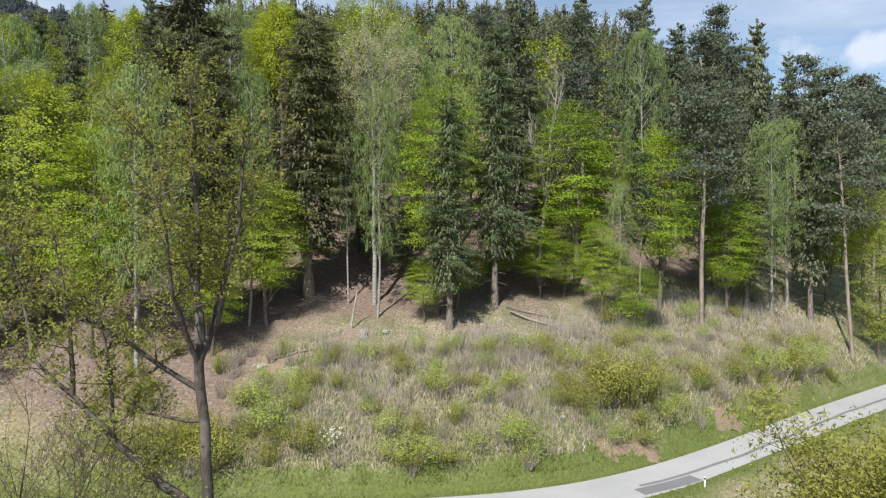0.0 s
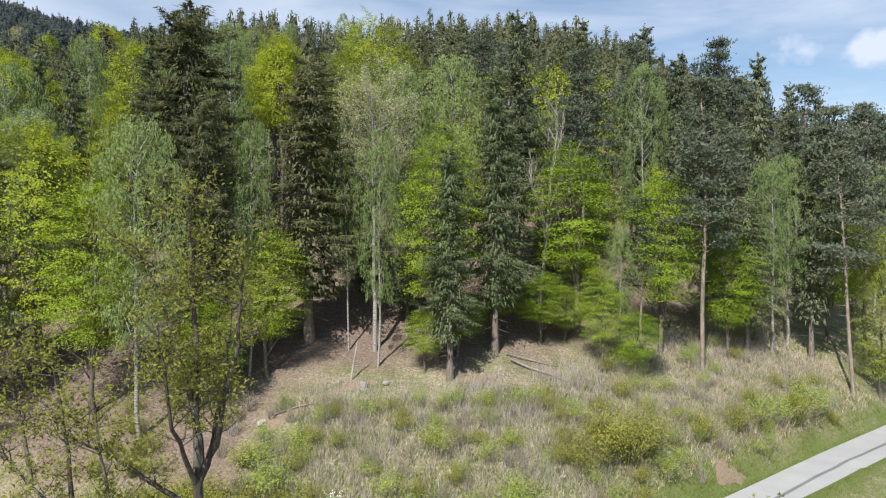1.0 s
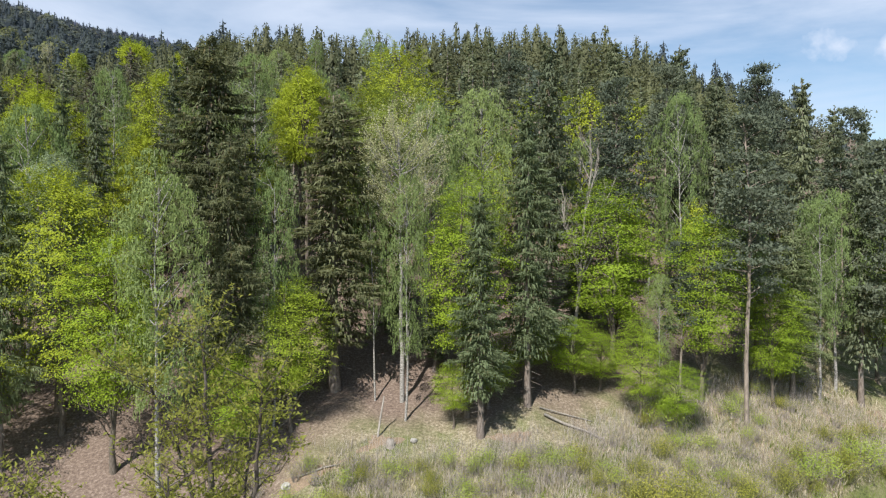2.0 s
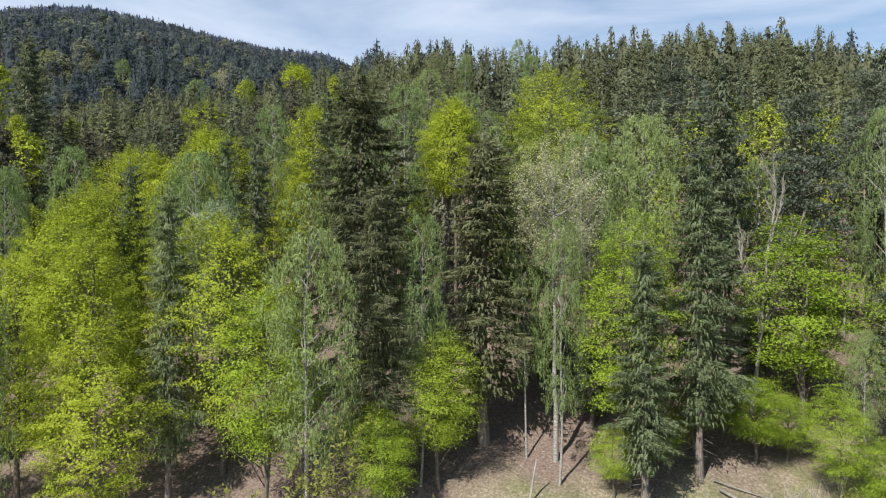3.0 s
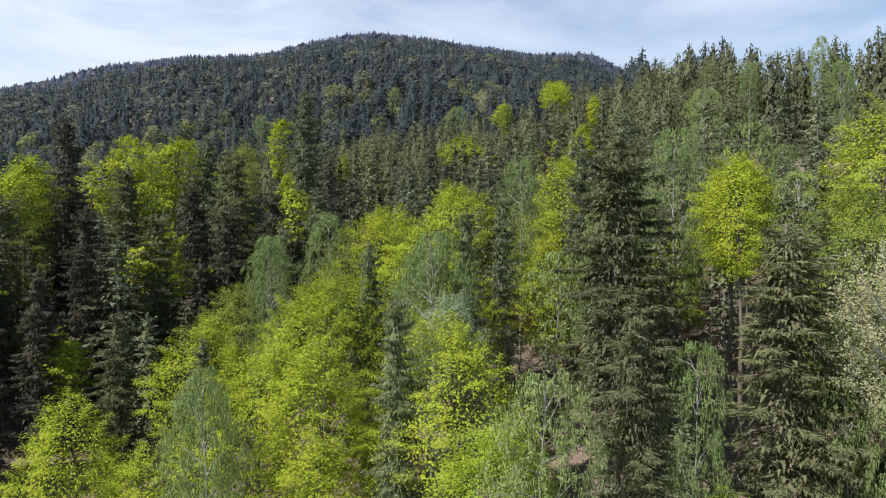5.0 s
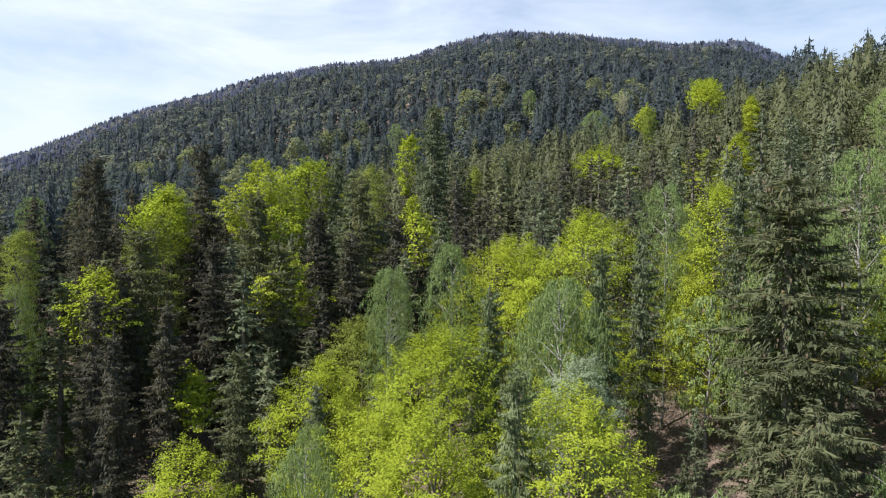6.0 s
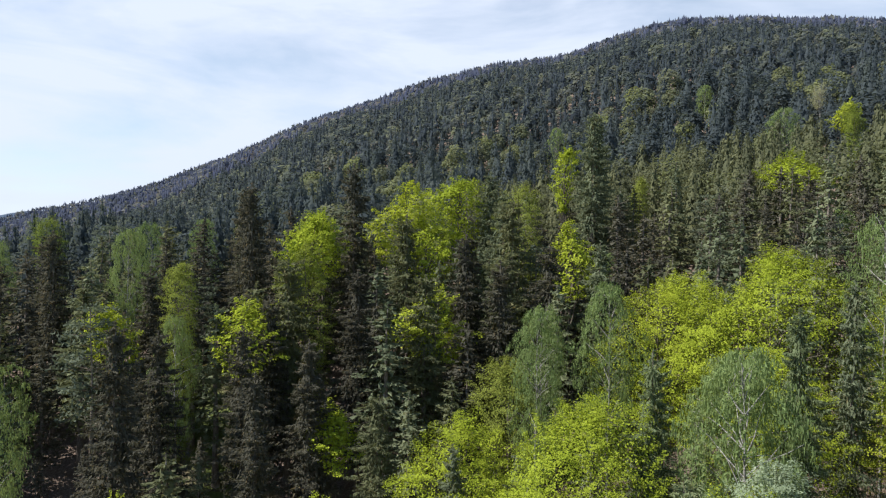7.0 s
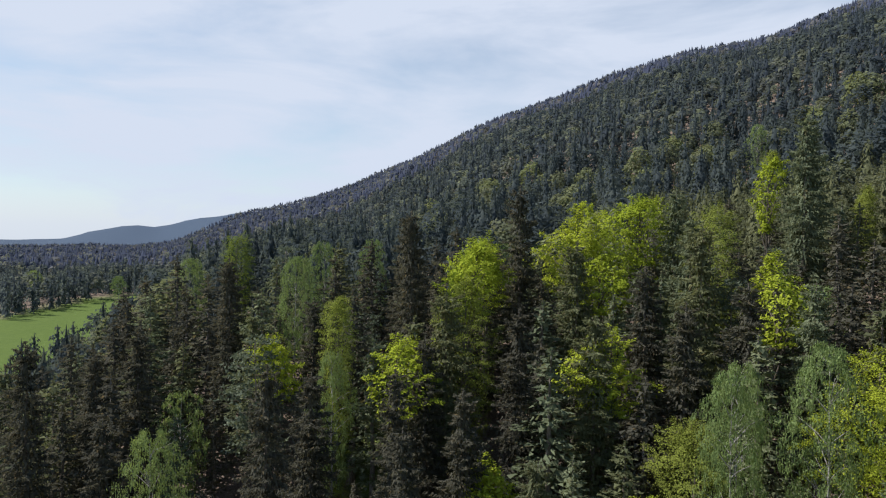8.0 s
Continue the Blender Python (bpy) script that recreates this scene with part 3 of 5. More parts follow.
def birch_shape(seed, H=23.0, R=2.8, low=0.3, strands=210, per=18, size=0.16, drop=1.05):
    rng = np.random.default_rng(seed)
    trunk, crown = Bag(), Bag()
    u = rng.uniform(0, 1, strands) ** 0.85
    zt = H * (low + (0.99 - low) * u)
    prof = np.sin(np.clip((1 - u) * 1.05 + 0.02, 0, 1) ** 0.62 * 2.5) * 0.98 + 0.08
    rr = R * prof * rng.uniform(0.25, 1.0, strands) ** 0.5
    az = rng.uniform(0, 6.28, strands)
    lobe = 1 + 0.22 * np.sin(2 * az + zt * 0.7) + 0.15 * np.sin(3 * az - zt * 0.4)
    c = np.stack([rr * lobe * np.cos(az), rr * lobe * np.sin(az), zt], 1)
    idx = np.repeat(np.arange(strands), per)
    n = len(idx)
    t = rng.uniform(0, 1, n)
    ln = drop * rng.uniform(0.4, 1.1, strands)[idx] * (0.35 + 0.65 * np.clip((1 - u[idx]) * 3, 0, 1))
    pos = c[idx] + rng.normal(0, 0.16, (n, 3)) + np.stack([np.cos(az)[idx] * t * 0.35, np.sin(az)[idx] * t * 0.35, -ln * t], 1)
    q = leaves(rng, pos, size, 0.25, 0.6, unit(np.stack([np.cos(az)[idx], np.sin(az)[idx], 0.3 + 0 * t], 1)))
    q[:, :, 2] += (q[:, :, 2] - pos[:, None, 2]) * 0.25
    half = n // 2
    order = rng.permutation(n)
    crown.tris(q[order[half:], :3])
    p = pos[order[:half]]
    ax = rng.normal(0, 1, (half, 3)) * [1, 1, 0]
    ax = unit(ax) * size * 0.34
    fall = np.stack([rng.normal(0, 0.05, half), rng.normal(0, 0.05, half), -size * rng.uniform(2.0, 4.2, half)], 1)
    crown.tris(np.stack([p - ax, p + ax, p + fall], 1))
    zs = np.linspace(-0.6, H * 0.95, 10)
    bend = np.cumsum(rng.normal(0, 0.09, (10, 2)), 0)
    spine = np.stack([bend[:, 0], bend[:, 1], zs], 1)
    trunk.tube(spine, np.maximum(0.0078 * H * (1 - zs / H), 0.025), 7)
    for k in rng.choice(strands, 30, replace=False):
        zb = max(c[k][2] - rng.uniform(0.05, 0.14) * H, 0.22 * H)
        p0 = np.array([np.interp(zb, zs, spine[:, 0]), np.interp(zb, zs, spine[:, 1]), zb])
        limb(trunk, rng, p0, c[k], 0.05, 0.012, 0.05, 4, 4)
    return trunk, crown


def pine_shape(seed, H=24.0, R=3.3, low=0.5, clumps=58, per=46, big=1.0):
    rng = np.random.default_rng(seed)
    trunk, crown = Bag(), Bag()
    u = rng.uniform(0, 1, clumps)
    zt = H * (low + (0.97 - low) * u)
    az = rng.uniform(0, 6.28, clumps)
    rr = R * np.sqrt(np.clip(1.05 - u ** 1.8, 0.03, 1)) * rng.uniform(0.35, 1.0, clumps)
    c = np.stack([rr * np.cos(az), rr * np.sin(az), zt], 1)
    zs = np.linspace(-0.6, H * 0.95, 10)
    bend = np.cumsum(rng.normal(0, 0.07, (10, 2)), 0)
    spine = np.stack([bend[:, 0], bend[:, 1], zs], 1)
    trunk.tube(spine, np.maximum(0.0078 * H * (1 - zs / H) ** 0.7, 0.04), 8)
    for k in range(clumps):
        zb = max(c[k][2] - rng.uniform(0.01, 0.05) * H, low * H * 0.9)
        p0 = np.array([np.interp(zb, zs, spine[:, 0]), np.interp(zb, zs, spine[:, 1]), zb])
        limb(trunk, rng, p0, c[k], 0.06, 0.02, 0.03, 3, 3)
    idx = np.repeat(np.arange(clumps), per)
    n = len(idx)
    out = unit(rng.normal(0, 1, (n, 3)) + [0, 0, 0.35])
    p0 = c[idx] + rng.normal(0, 1, (n, 3)) * [0.62, 0.62, 0.15]
    ln = big * rng.uniform(0.3, 0.62, n)[:, None]
    sd = unit(np.cross(out, rng.normal(0, 1, (n, 3)))) * ln * 0.30
    crown.tris(np.stack([p0 - sd, p0 + sd, p0 + out * ln], 1))
    for _ in range(9):
        a, zb, ll = rng.uniform(0, 6.28), H * rng.uniform(0.25, low), rng.uniform(0.5, 1.3)
        p0 = np.array([np.interp(zb, zs, spine[:, 0]), np.interp(zb, zs, spine[:, 1]), zb])
        limb(trunk, rng, p0, p0 + ll * np.array([math.cos(a), math.sin(a), 0.1]), 0.03, 0.008, 0, 3, 3)
    return trunk, crown


def twiggy_shape(seed, H=20.0, R=4.5, stems=1, first=0.3, depth=4, leaf=0.12, per=5, lean=0.12, kids=5, thick=0.012, bole=0.52, reach=(0.48, 0.70)):
    """A tree with open branches and few leaves: limbs fork again and again into twigs."""
    rng = np.random.default_rng(seed)
    trunk, crown = Bag(), Bag()
    tips = []

    def grow(p, d, length, rad, level):
        n = 5 if level < 2 else 3
        pts = [p]
        for _ in range(n - 1):
            d = unit(d + rng.normal(0, 0.13 if level else 0.035, 3) + np.array([0, 0, 0.05]))
            pts.append(pts[-1] + d * length / (n - 1))
        pts = np.array(pts)
        trunk.tube(pts, np.linspace(rad, rad * 0.5, n), (7, 5, 4, 3, 3, 3)[level])
        if level >= depth:
            tips.append(pts[-1])
            tips.append(pts[-2])
            return
        for k in range(kids - (level > 1)):
            s = rng.uniform(first if level == 0 else 0.3, 1.0) if k else 1.0
            i = min(int(s * (n - 1)), n - 2)
            q = pts[i] + (pts[i + 1] - pts[i]) * (s * (n - 1) - i)
            side = unit(np.cross(d, rng.normal(0, 1, 3)))
            spread = R / H * rng.uniform(1.3, 3.4) if k else 0.25
            nd = unit(d + side * spread + np.array([0, 0, 0.15]))
            grow(q, nd, length * rng.uniform(*reach), max(rad * rng.uniform(0.38, 0.55), 0.007), level + 1)

    for k in range(stems):
        a = rng.uniform(0, 6.28)
        grow(np.array([0.15 * math.cos(a) * (stems > 1), 0.15 * math.sin(a) * (stems > 1), -0.6]),
             unit(np.array([lean * math.cos(a), lean * math.sin(a), 1.0])), H * bole, thick * H * (1 if stems == 1 else 0.7), 0)
    tips = np.array(tips)
    grown = H / max(v[:, 2].max() for v in trunk.v)
    trunk.v = [v * grown for v in trunk.v]
    tips = tips * grown
    if leaf:
        idx = np.repeat(np.arange(len(tips)), per)
        crown.tris(leaves(rng, tips[idx] + rng.normal(0, 0.3, (len(idx), 3)), leaf, 0.3, 0.75)[:, :3])
    return trunk, crown


def budding_shape(seed, H=25.0, R=3.9, low=0.66, limbs=46, per=17, leaf=0.075):
    """A tall bare stem with a rounded head of pale twigs and opening buds."""
    rng = np.random.default_rng(seed)
    trunk, crown = Bag(), Bag()
    zs = np.linspace(-0.6, H * 0.93, 11)
    bend = np.cumsum(rng.normal(0, 0.08, (11, 2)), 0)
    spine = np.stack([bend[:, 0], bend[:, 1], zs], 1)
    trunk.tube(spine, np.maximum(0.0085 * H * (1 - zs / H) ** 0.8, 0.03), 8)
    at = lambda z: np.array([np.interp(z, zs, spine[:, 0]), np.interp(z, zs, spine[:, 1]), z])
    tips = []
    for k in range(limbs):
        u, th = (k + rng.uniform(0, 1)) / limbs, k * 2.39996 + rng.normal(0, 0.3)
        r = R * math.sqrt(max(1 - (2 * u - 0.9) ** 2 * 0.8, 0.05)) * rng.uniform(0.7, 1.05)
        tip = np.array([r * math.cos(th), r * math.sin(th), H * (low + (0.985 - low) * u)])
        root = at(max(tip[2] - rng.uniform(0.08, 0.16) * H, low * H * 0.86))
        pts = limb(trunk, rng, root, tip, 0.05, 0.014, -0.06, 6, 4)
        for j in range(11):
            q = pts[rng.integers(2, 6)]
            way = unit(unit(tip - root) + rng.normal(0, 0.55, 3) + [0, 0, 0.25])
            end = q + way * rng.uniform(0.5, 1.3)
            limb(trunk, rng, q, end, 0.012, 0.006, 0.0, 3, 3)
            tips += [end, q * 0.5 + end * 0.5]
    tips = np.array(tips)
    idx = np.repeat(np.arange(len(tips)), per)
    crown.tris(leaves(rng, tips[idx] + rng.normal(0, 0.26, (len(idx), 3)), leaf, 0.3, 0.75)[:, :3])
    for z, side in ((0.50, 1.6), (0.56, -1.3), (0.44, -1.0)):
        limb(trunk, rng, at(z * H), at(z * H) + np.array([side, rng.uniform(-0.8, 0.8), 1.1]), 0.04, 0.012, 0.05, 5, 4)
    return trunk, crown


# kind: shape, variants, bark, leaves, height, spread of the shape as built
def dome_tree(kind, H, R, seed, distant=False):
    """A full-crowned broadleaf tree of its own height and spread."""
    bark_mat, leaf_mat, low = DOMES[kind]
    far = distant
    n = int(min(max((0.95 if far else 1.3) * R * H * (1 - low), 26 if far else 95), 60 if far else 150))
    trunk, crown = dome_shape(seed, H, 1.25 * R if far else 1.16 * R, low, n, 120 if far else 235, 0.14 if far else 0.07, (40 if far else 62) * n, 1.0 if far else 0.25, 0.6 if far else 0.3)
    return trunk.mesh(kind + "_trunk", bark_mat, sleek=True), crown.mesh(kind + "_crown", leaf_mat), H, R, None


DOMES = {"beech": (BARK_GREY, BEECH, 0.24), "tall_beech": (BARK_GREY, BEECH, 0.60), "maple": (BARK_GREY, MAPLE, 0.14), "whitebeam": (BARK_GREY, WHITEBEAM, 0.14)}


def variants(maker, seeds, bark_mat, leaf_mat, name, H, R, cones=False, **more):
    made = []
    for sd in seeds:
        trunk, crown = maker(sd, H=H, R=R, **more)
        cm = crown.mesh(name + "_crown", leaf_mat) if crown.n else None
        hung = cone_bunches(sd, H, R, 0.14).mesh(name + "_cone_cluster", CONES) if cones else None
        made.append((trunk.mesh(name + "_trunk", bark_mat, sleek=True), cm, H, R, hung))
    return made


KINDS = {
    "spruce": (variants(spruce_shape, (1, 2, 3, 4), BARK_SPRUCE, SPRUCE, "spruce", 25.0, 3.3), "dark green spruce with drooping needle branches on the slope", "spruce tree"),
    # spruce shape again, with the needles darkened for shade
    "fir": (variants(spruce_shape, (8, 9), BARK_SPRUCE, SPRUCE_SHADE, "fir", 25.0, 3.3), "tall blackish green fir with tiered needle branches", "fir tree"),
    "warm_spruce": (variants(spruce_shape, (11, 12, 13), BARK_SPRUCE, SPRUCE_WARM, "warm_spruce", 25.0, 3.2, True, droop=0.55, taper=0.36), "olive brown spruce heavy with hanging cones on the slope", "spruce tree"),
    "young_beech": (variants(broadleaf_shape, (21, 22, 23), BARK_GREY, YOUNG, "young_beech", 21.0, 4.0, sprays=400, per=64, size=0.088, spread=0.55), "young beech in bright yellow-green spring leaf", "beech tree"),
    "beech": (None, "broad beech in bright yellow-green spring leaf", "beech tree"),
    "tall_beech": (None, "tall beech with a round bright yellow-green crown above spruces", "beech tree"),
    "maple": (None, "round broadleaf tree with olive-green young leaves", "broadleaf tree"),
    "birch": (variants(birch_shape, (41, 42, 43), BARK_BIRCH, BIRCH, "birch", 23.0, 2.9, strands=430, per=21, size=0.118), "slender birch with soft grey-green hanging twigs", "birch tree"),
    "pine": (variants(pine_shape, (51, 52, 53), BARK_PINE, PINE, "pine", 25.0, 3.3, clumps=74, per=100, low=0.42, big=0.66), "tall pine with a bare reddish trunk and high crown", "pine tree"),
    "budding": (variants(budding_shape, (61, 62), BARK_BIRCH, BUDS, "budding_tree", 25.0, 3.9), "pale tree with budding twigs and a light grey trunk", "budding tree"),
    "dead": (variants(twiggy_shape, (71, 72), DRY, BUDS, "bare_tree", 20.0, 3.2, first=0.4, leaf=0.0, depth=3, kids=8, thick=0.0085, bole=0.64, reach=(0.28, 0.42)), "leafless pale grey tree among the spruces", "bare tree"),
    "whitebeam": (None, "small tree with silvery green leaves", "broadleaf tree"),
}
# lighter shapes of the same kinds, for the trees deep in the stand
DEEP = {
    "spruce": variants(spruce_shape, (5, 6, 7), BARK_SPRUCE, SPRUCE, "deep_spruce", 25.0, 3.3, branches=105, hang=8, side=13, wide=2.9, inner=320, taper=0.58, ring=5),
    "fir": variants(spruce_shape, (18, 19), BARK_SPRUCE, SPRUCE_SHADE, "deep_fir", 25.0, 3.3, branches=105, hang=8, side=13, wide=2.9, inner=320, taper=0.58, ring=5),
    "warm_spruce": variants(spruce_shape, (15, 16), BARK_SPRUCE, SPRUCE_WARM, "deep_warm_spruce", 25.0, 3.2, branches=105, hang=8, side=13, wide=2.9, inner=320, taper=0.58, ring=5),
    "beech": variants(dome_shape, (35, 36), BARK_GREY, BEECH, "deep_beech", 21.0, 4.4, boughs=48, per=50, size=0.15, fill=900),
    "birch": variants(birch_shape, (45, 46), BARK_BIRCH, BIRCH, "deep_birch", 23.0, 2.9, strands=230, per=14, size=0.21),
    "pine": variants(pine_shape, (55, 56), BARK_PINE, PINE, "deep_pine", 25.0, 3.3, clumps=44, per=36, low=0.42),
}
# fuller, finer shapes for the spruces that stand nearest
FINE = {
    "spruce": variants(spruce_shape, (81, 82), BARK_SPRUCE, SPRUCE_EDGE, "edge_spruce", 25.0, 3.3, hang=56, side=66, wide=0.92, inner=2400, droop=0.62),
    "warm_spruce": variants(spruce_shape, (84, 85), BARK_SPRUCE, SPRUCE_WARM, "edge_warm_spruce", 25.0, 3.2, True, hang=56, side=66, wide=0.92, inner=2400, droop=0.62, taper=0.36),
}
PLANTED = []
COUNT = [0]


def plant(kind, x, y, top, radius=0.0, label="", lean=0.0, deep=False):
    """A tree whose tip is at height top, standing on the ground at x, y."""
    pool, text, cat = KINDS[kind]
    pool = DEEP.get(kind, pool) if deep else FINE.get(kind, pool) if y < 68 and x > -50 else pool
    i = COUNT[0] = COUNT[0] + 1
    z = gz(x, y)
    if pool is None:
        tm, cm, H, R, hung = dome_tree(kind, top - z, 1.08 * radius if radius else 0.2 * (top - z), 700 + i, x < -70 and kind == "tall_beech")
    else:
        tm, cm, H, R, hung = pool[i % len(pool)]
    s = (top - z) / H
    w = radius / R * ((1.36 if x < -70 else 1.12) if "spruce" in kind or kind == "fir" else 1.08 if pool is None else 1.0) if radius else 1.0 if pool is None else s * 0.98
    root = new(kind.replace("warm_", "").replace("young_", "").replace("tall_", "").replace("dead", "bare_tree").replace("budding", "budding_tree") + ("_tree" if kind in ("beech", "birch", "maple", "pine", "spruce", "fir", "whitebeam", "warm_spruce", "young_beech", "tall_beech") else ""))
    root.matrix_world = Matrix.LocRotScale((x, y, z), Euler((radians(lean * 0.6), radians(lean), (i * 2.399) % 6.283)), (w, w, s))
    tagged(root, label or text, cat, cat + " stand")
    part("trunk", tm, root)
    if cm:
        leafage = part("crown", cm, root)
        if hung:
            part("fruiting_top", hung, leafage, "brown cone-laden crown top", kind="stuff")
    PLANTED.append((x, y, max(radius, 2.0)))
    return root


# ---- ground ----
def build_ground():
    na, nr = 320, 180
    cx, cy = 4.0, 44.0
    rad = np.concatenate([[0.002], 0.6 * np.exp(np.linspace(0, math.log(4900 / 0.6), nr - 1))])
    th = np.arange(na) / na * 2 * np.pi
    X = cx + rad[:, None] * np.cos(th)[None]
    Y = cy + rad[:, None] * np.sin(th)[None]
    Z = height(X, Y)
    dm = road_dist(X, Y)
    Z = np.where((np.abs(dm) < 2.1) & (X > -42), road_z(X) - 0.05, Z)
    v = np.stack([X, Y, Z], 2).reshape(-1, 3)
    i, j = np.meshgrid(np.arange(nr - 1), np.arange(na), indexing="ij")
    a, b = i * na + j, i * na + (j + 1) % na
    f = np.stack([a, b, b + na, a + na], 2).reshape(-1, 4)
    v = np.concatenate([v, [[cx, cy, gz(cx, cy)]]])
    edge = 2.6 * wave(X, Y, 14, 8) + 1.2 * wave(X, Y, 4, 9)
    grass = (1 - smooth(14.0, 21.0, dm + edge)) * smooth(-16, -7, X + edge)
    grass = np.maximum(grass, (1 - smooth(4.0, 7.5, dm + 0.6 * edge)) * smooth(-50, -35, X))
    verge = 1 - smooth(2.6, 4.8, np.abs(dm) + 0.35 * edge)
    meadow = smooth(1.20, 1.12, np.hypot((X + 345) / 118, (Y + 45) / 50))
    # weight of the painted haze blue, rising with distance
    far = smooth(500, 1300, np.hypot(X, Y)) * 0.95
    pad = lambda m: np.append(m.ravel(), 0)
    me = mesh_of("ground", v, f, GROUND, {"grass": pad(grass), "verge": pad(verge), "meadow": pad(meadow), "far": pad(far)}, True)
    tagged(new("ground", me), "sloping hillside with leaf litter, dry grass and bare soil", "ground", "", "structure")


build_ground()


def ribbon(x0, x1, inner, outer, lift, step=1.0, wob=0.0):
    """A strip along the road between two distances from its middle."""
    xs = np.arange(x0, x1 + step, step)
    g = road_y(xs + 0.5) - road_y(xs - 0.5)
    nrm = np.stack([-g, np.ones_like(g)], 1) / np.sqrt(1 + g * g)[:, None]
    w = wob * wave(xs, xs * 0, 7, 12)
    rows = []
    for k, off in enumerate(np.linspace(inner, outer, 5)):
        o = off + w * (1 if abs(off) < 1.9 else 0.4)
        px, py = xs + nrm[:, 0] * o, road_y(xs) + nrm[:, 1] * o
        rows.append(np.stack([px, py, road_z(xs) + lift - 0.012 * abs(off)], 1))
    n = len(xs)
    v = np.concatenate(rows)
    f = [(a * n + i, a * n + i + 1, (a + 1) * n + i + 1, (a + 1) * n + i) for a in range(4) for i in range(n - 1)]
    return v, f


tagged(new("road", mesh_of("road", *ribbon(-40, 110, -1.95, 1.95, 0.02, 0.8, 0.06), ROAD, sleek=True)),
       "narrow pale grey asphalt country road with worn edges", "road", "", "structure")
part("repair_strip", mesh_of("repair_strip", *ribbon(12.0, 50, -0.62, -0.34, 0.032, 0.6, 0.16), PATCH), bpy.data.objects["road"], "darker asphalt repair strip")
part("repair_patch", mesh_of("repair_patch", *ribbon(11.4, 15.4, -1.75, -0.75, 0.031, 0.4, 0.14), PATCH), bpy.data.objects["road"], "dark asphalt patch")

# ---- trees along the forest edge and in the gully ----
plant("warm_spruce", -11.9, 59.8, 37.6, 4.7)
plant("warm_spruce", -25.5, 66.8, 44.8, 5.3, "very tall dark spruce above the forest edge")
plant("warm_spruce", -18.6, 52.8, 33.0, 2.9)
plant("spruce", 0.5, 54.1, 28.6, 2.7)
plant("young_beech", -0.5, 56.6, 31.8, 3.7, "beech with a round green crown behind a spruce")
plant("spruce", 4.5, 57.9, 35.8, 2.9)
plant("budding", -5.9, 58.6, 36.2, 4.0)
plant("birch", -5.4, 55.9, 30.2, 1.8)
plant("birch", -8.2, 58.8, 32.2, 1.4, "thin leaning birch with sparse leaves", 3)
plant("dead", 9.1, 65.2, 36.0)
plant("young_beech", 12.6, 64.8, 31.4, 5.0)
plant("young_beech", 19.9, 62.1, 28.2, 4.0)
plant("pine", 23.2, 60.6, 36.0, 3.6)
plant("spruce", 36.5, 78.0, 43.0, 3.0)
plant("spruce", 30.2, 67.0, 25.8, 2.6)
plant("birch", 36.4, 71.3, 30.2, 2.8)
plant("pine", 41.2, 67.5, 35.0, 3.4, lean=3)
plant("spruce", 38.6, 70.5, 33.0, 2.8)
plant("spruce", 28.6, 71.0, 37.5, 3.0)
plant("birch", 33.2, 68.0, 29.0, 2.4)
plant("birch", 26.0, 68.0, 27.0, 2.4)
plant("pine", 15.5, 74.0, 42.5, 3.4)
plant("spruce", 19.7, 95.0, 52.8, 3.2)
plant("spruce", 27.5, 92.0, 51.0, 3.2)
plant("spruce", 29.7, 85.0, 45.0, 3.0)
plant("pine", 32.4, 80.0, 45.4, 3.0)
plant("birch", 22.5, 76.0, 41.0, 2.6)
plant("pine", 24.0, 86.0, 47.0, 3.4)
plant("pine", 37.5, 86.0, 42.5, 3.2)
plant("pine", 47.0, 75.0, 36.0, 3.4)
plant("young_beech", 27.5, 64.5, 22.0, 3.0)
plant("maple", 45.5, 70.0, 22.5, 3.2)
plant("birch", 15.8, 60.0, 22.0, 1.3, "thin young birch with sparse leaves")
plant("young_beech", 16.6, 57.4, 15.0, 2.2, "bushy young beech at the forest edge")
plant("young_beech", 13.4, 57.2, 19.0, 2.1, "slim young beech at the forest edge")
plant("young_beech", 8.6, 60.6, 18.5, 2.6, "young beech under tall spruces")
plant("pine", 17.8, 60.8, 25.0, 2.0)
plant("young_beech", 1.2, 57.6, 17.0, 2.4, "bushy young beech among spruce trunks")
plant("young_beech", -1.6, 55.2, 15.4, 1.7, "bushy young beech among spruce trunks")
plant("spruce", -7.0, 66.4, 22.6, 2.3, "young spruce in the shade of the forest edge")
plant("spruce", -3.4, 63.0, 20.5, 2.1, "young spruce in the shade of the forest edge")
plant("young_beech", 4.4, 61.0, 19.0, 2.6, "young beech under tall spruces")
plant("young_beech", 11.0, 61.6, 17.0, 2.2, "young beech under tall spruces")
plant("spruce", -15.2, 59.0, 21.0, 2.2, "young spruce in the shade of the forest edge")
plant("young_beech", -20.6, 55.6, 20.0, 2.8, "young beech under tall spruces")
plant("birch", -21.4, 47.4, 29.4, 3.0)
plant("beech", -32.4, 54.0, 31.2, 5.6)
plant("spruce", -34.6, 50.2, 32.6, 2.5)
plant("spruce", -45.0, 58.5, 36.4, 2.4)
plant("birch", -15.7, 54.6, 30.6, 1.9)
plant("young_beech", -26.0, 50.0, 26.5, 4.0)
plant("young_beech", -14.2, 54.4, 22.4, 3.2, "young beech at the forest edge in bright leaf")
plant("young_beech", -17.4, 50.4, 17.5, 2.6, "young beech at the forest edge in bright leaf")
plant("beech", -46.5, 54.6, 33.8, 5.9)
plant("beech", -47.0, 48.5, 29.0, 5.6)
plant("beech", -40.6, 48.6, 29.6, 4.9)
plant("beech", -37.4, 45.8, 24.0, 4.4)
plant("birch", -43.5, 41.0, 27.2, 2.6)
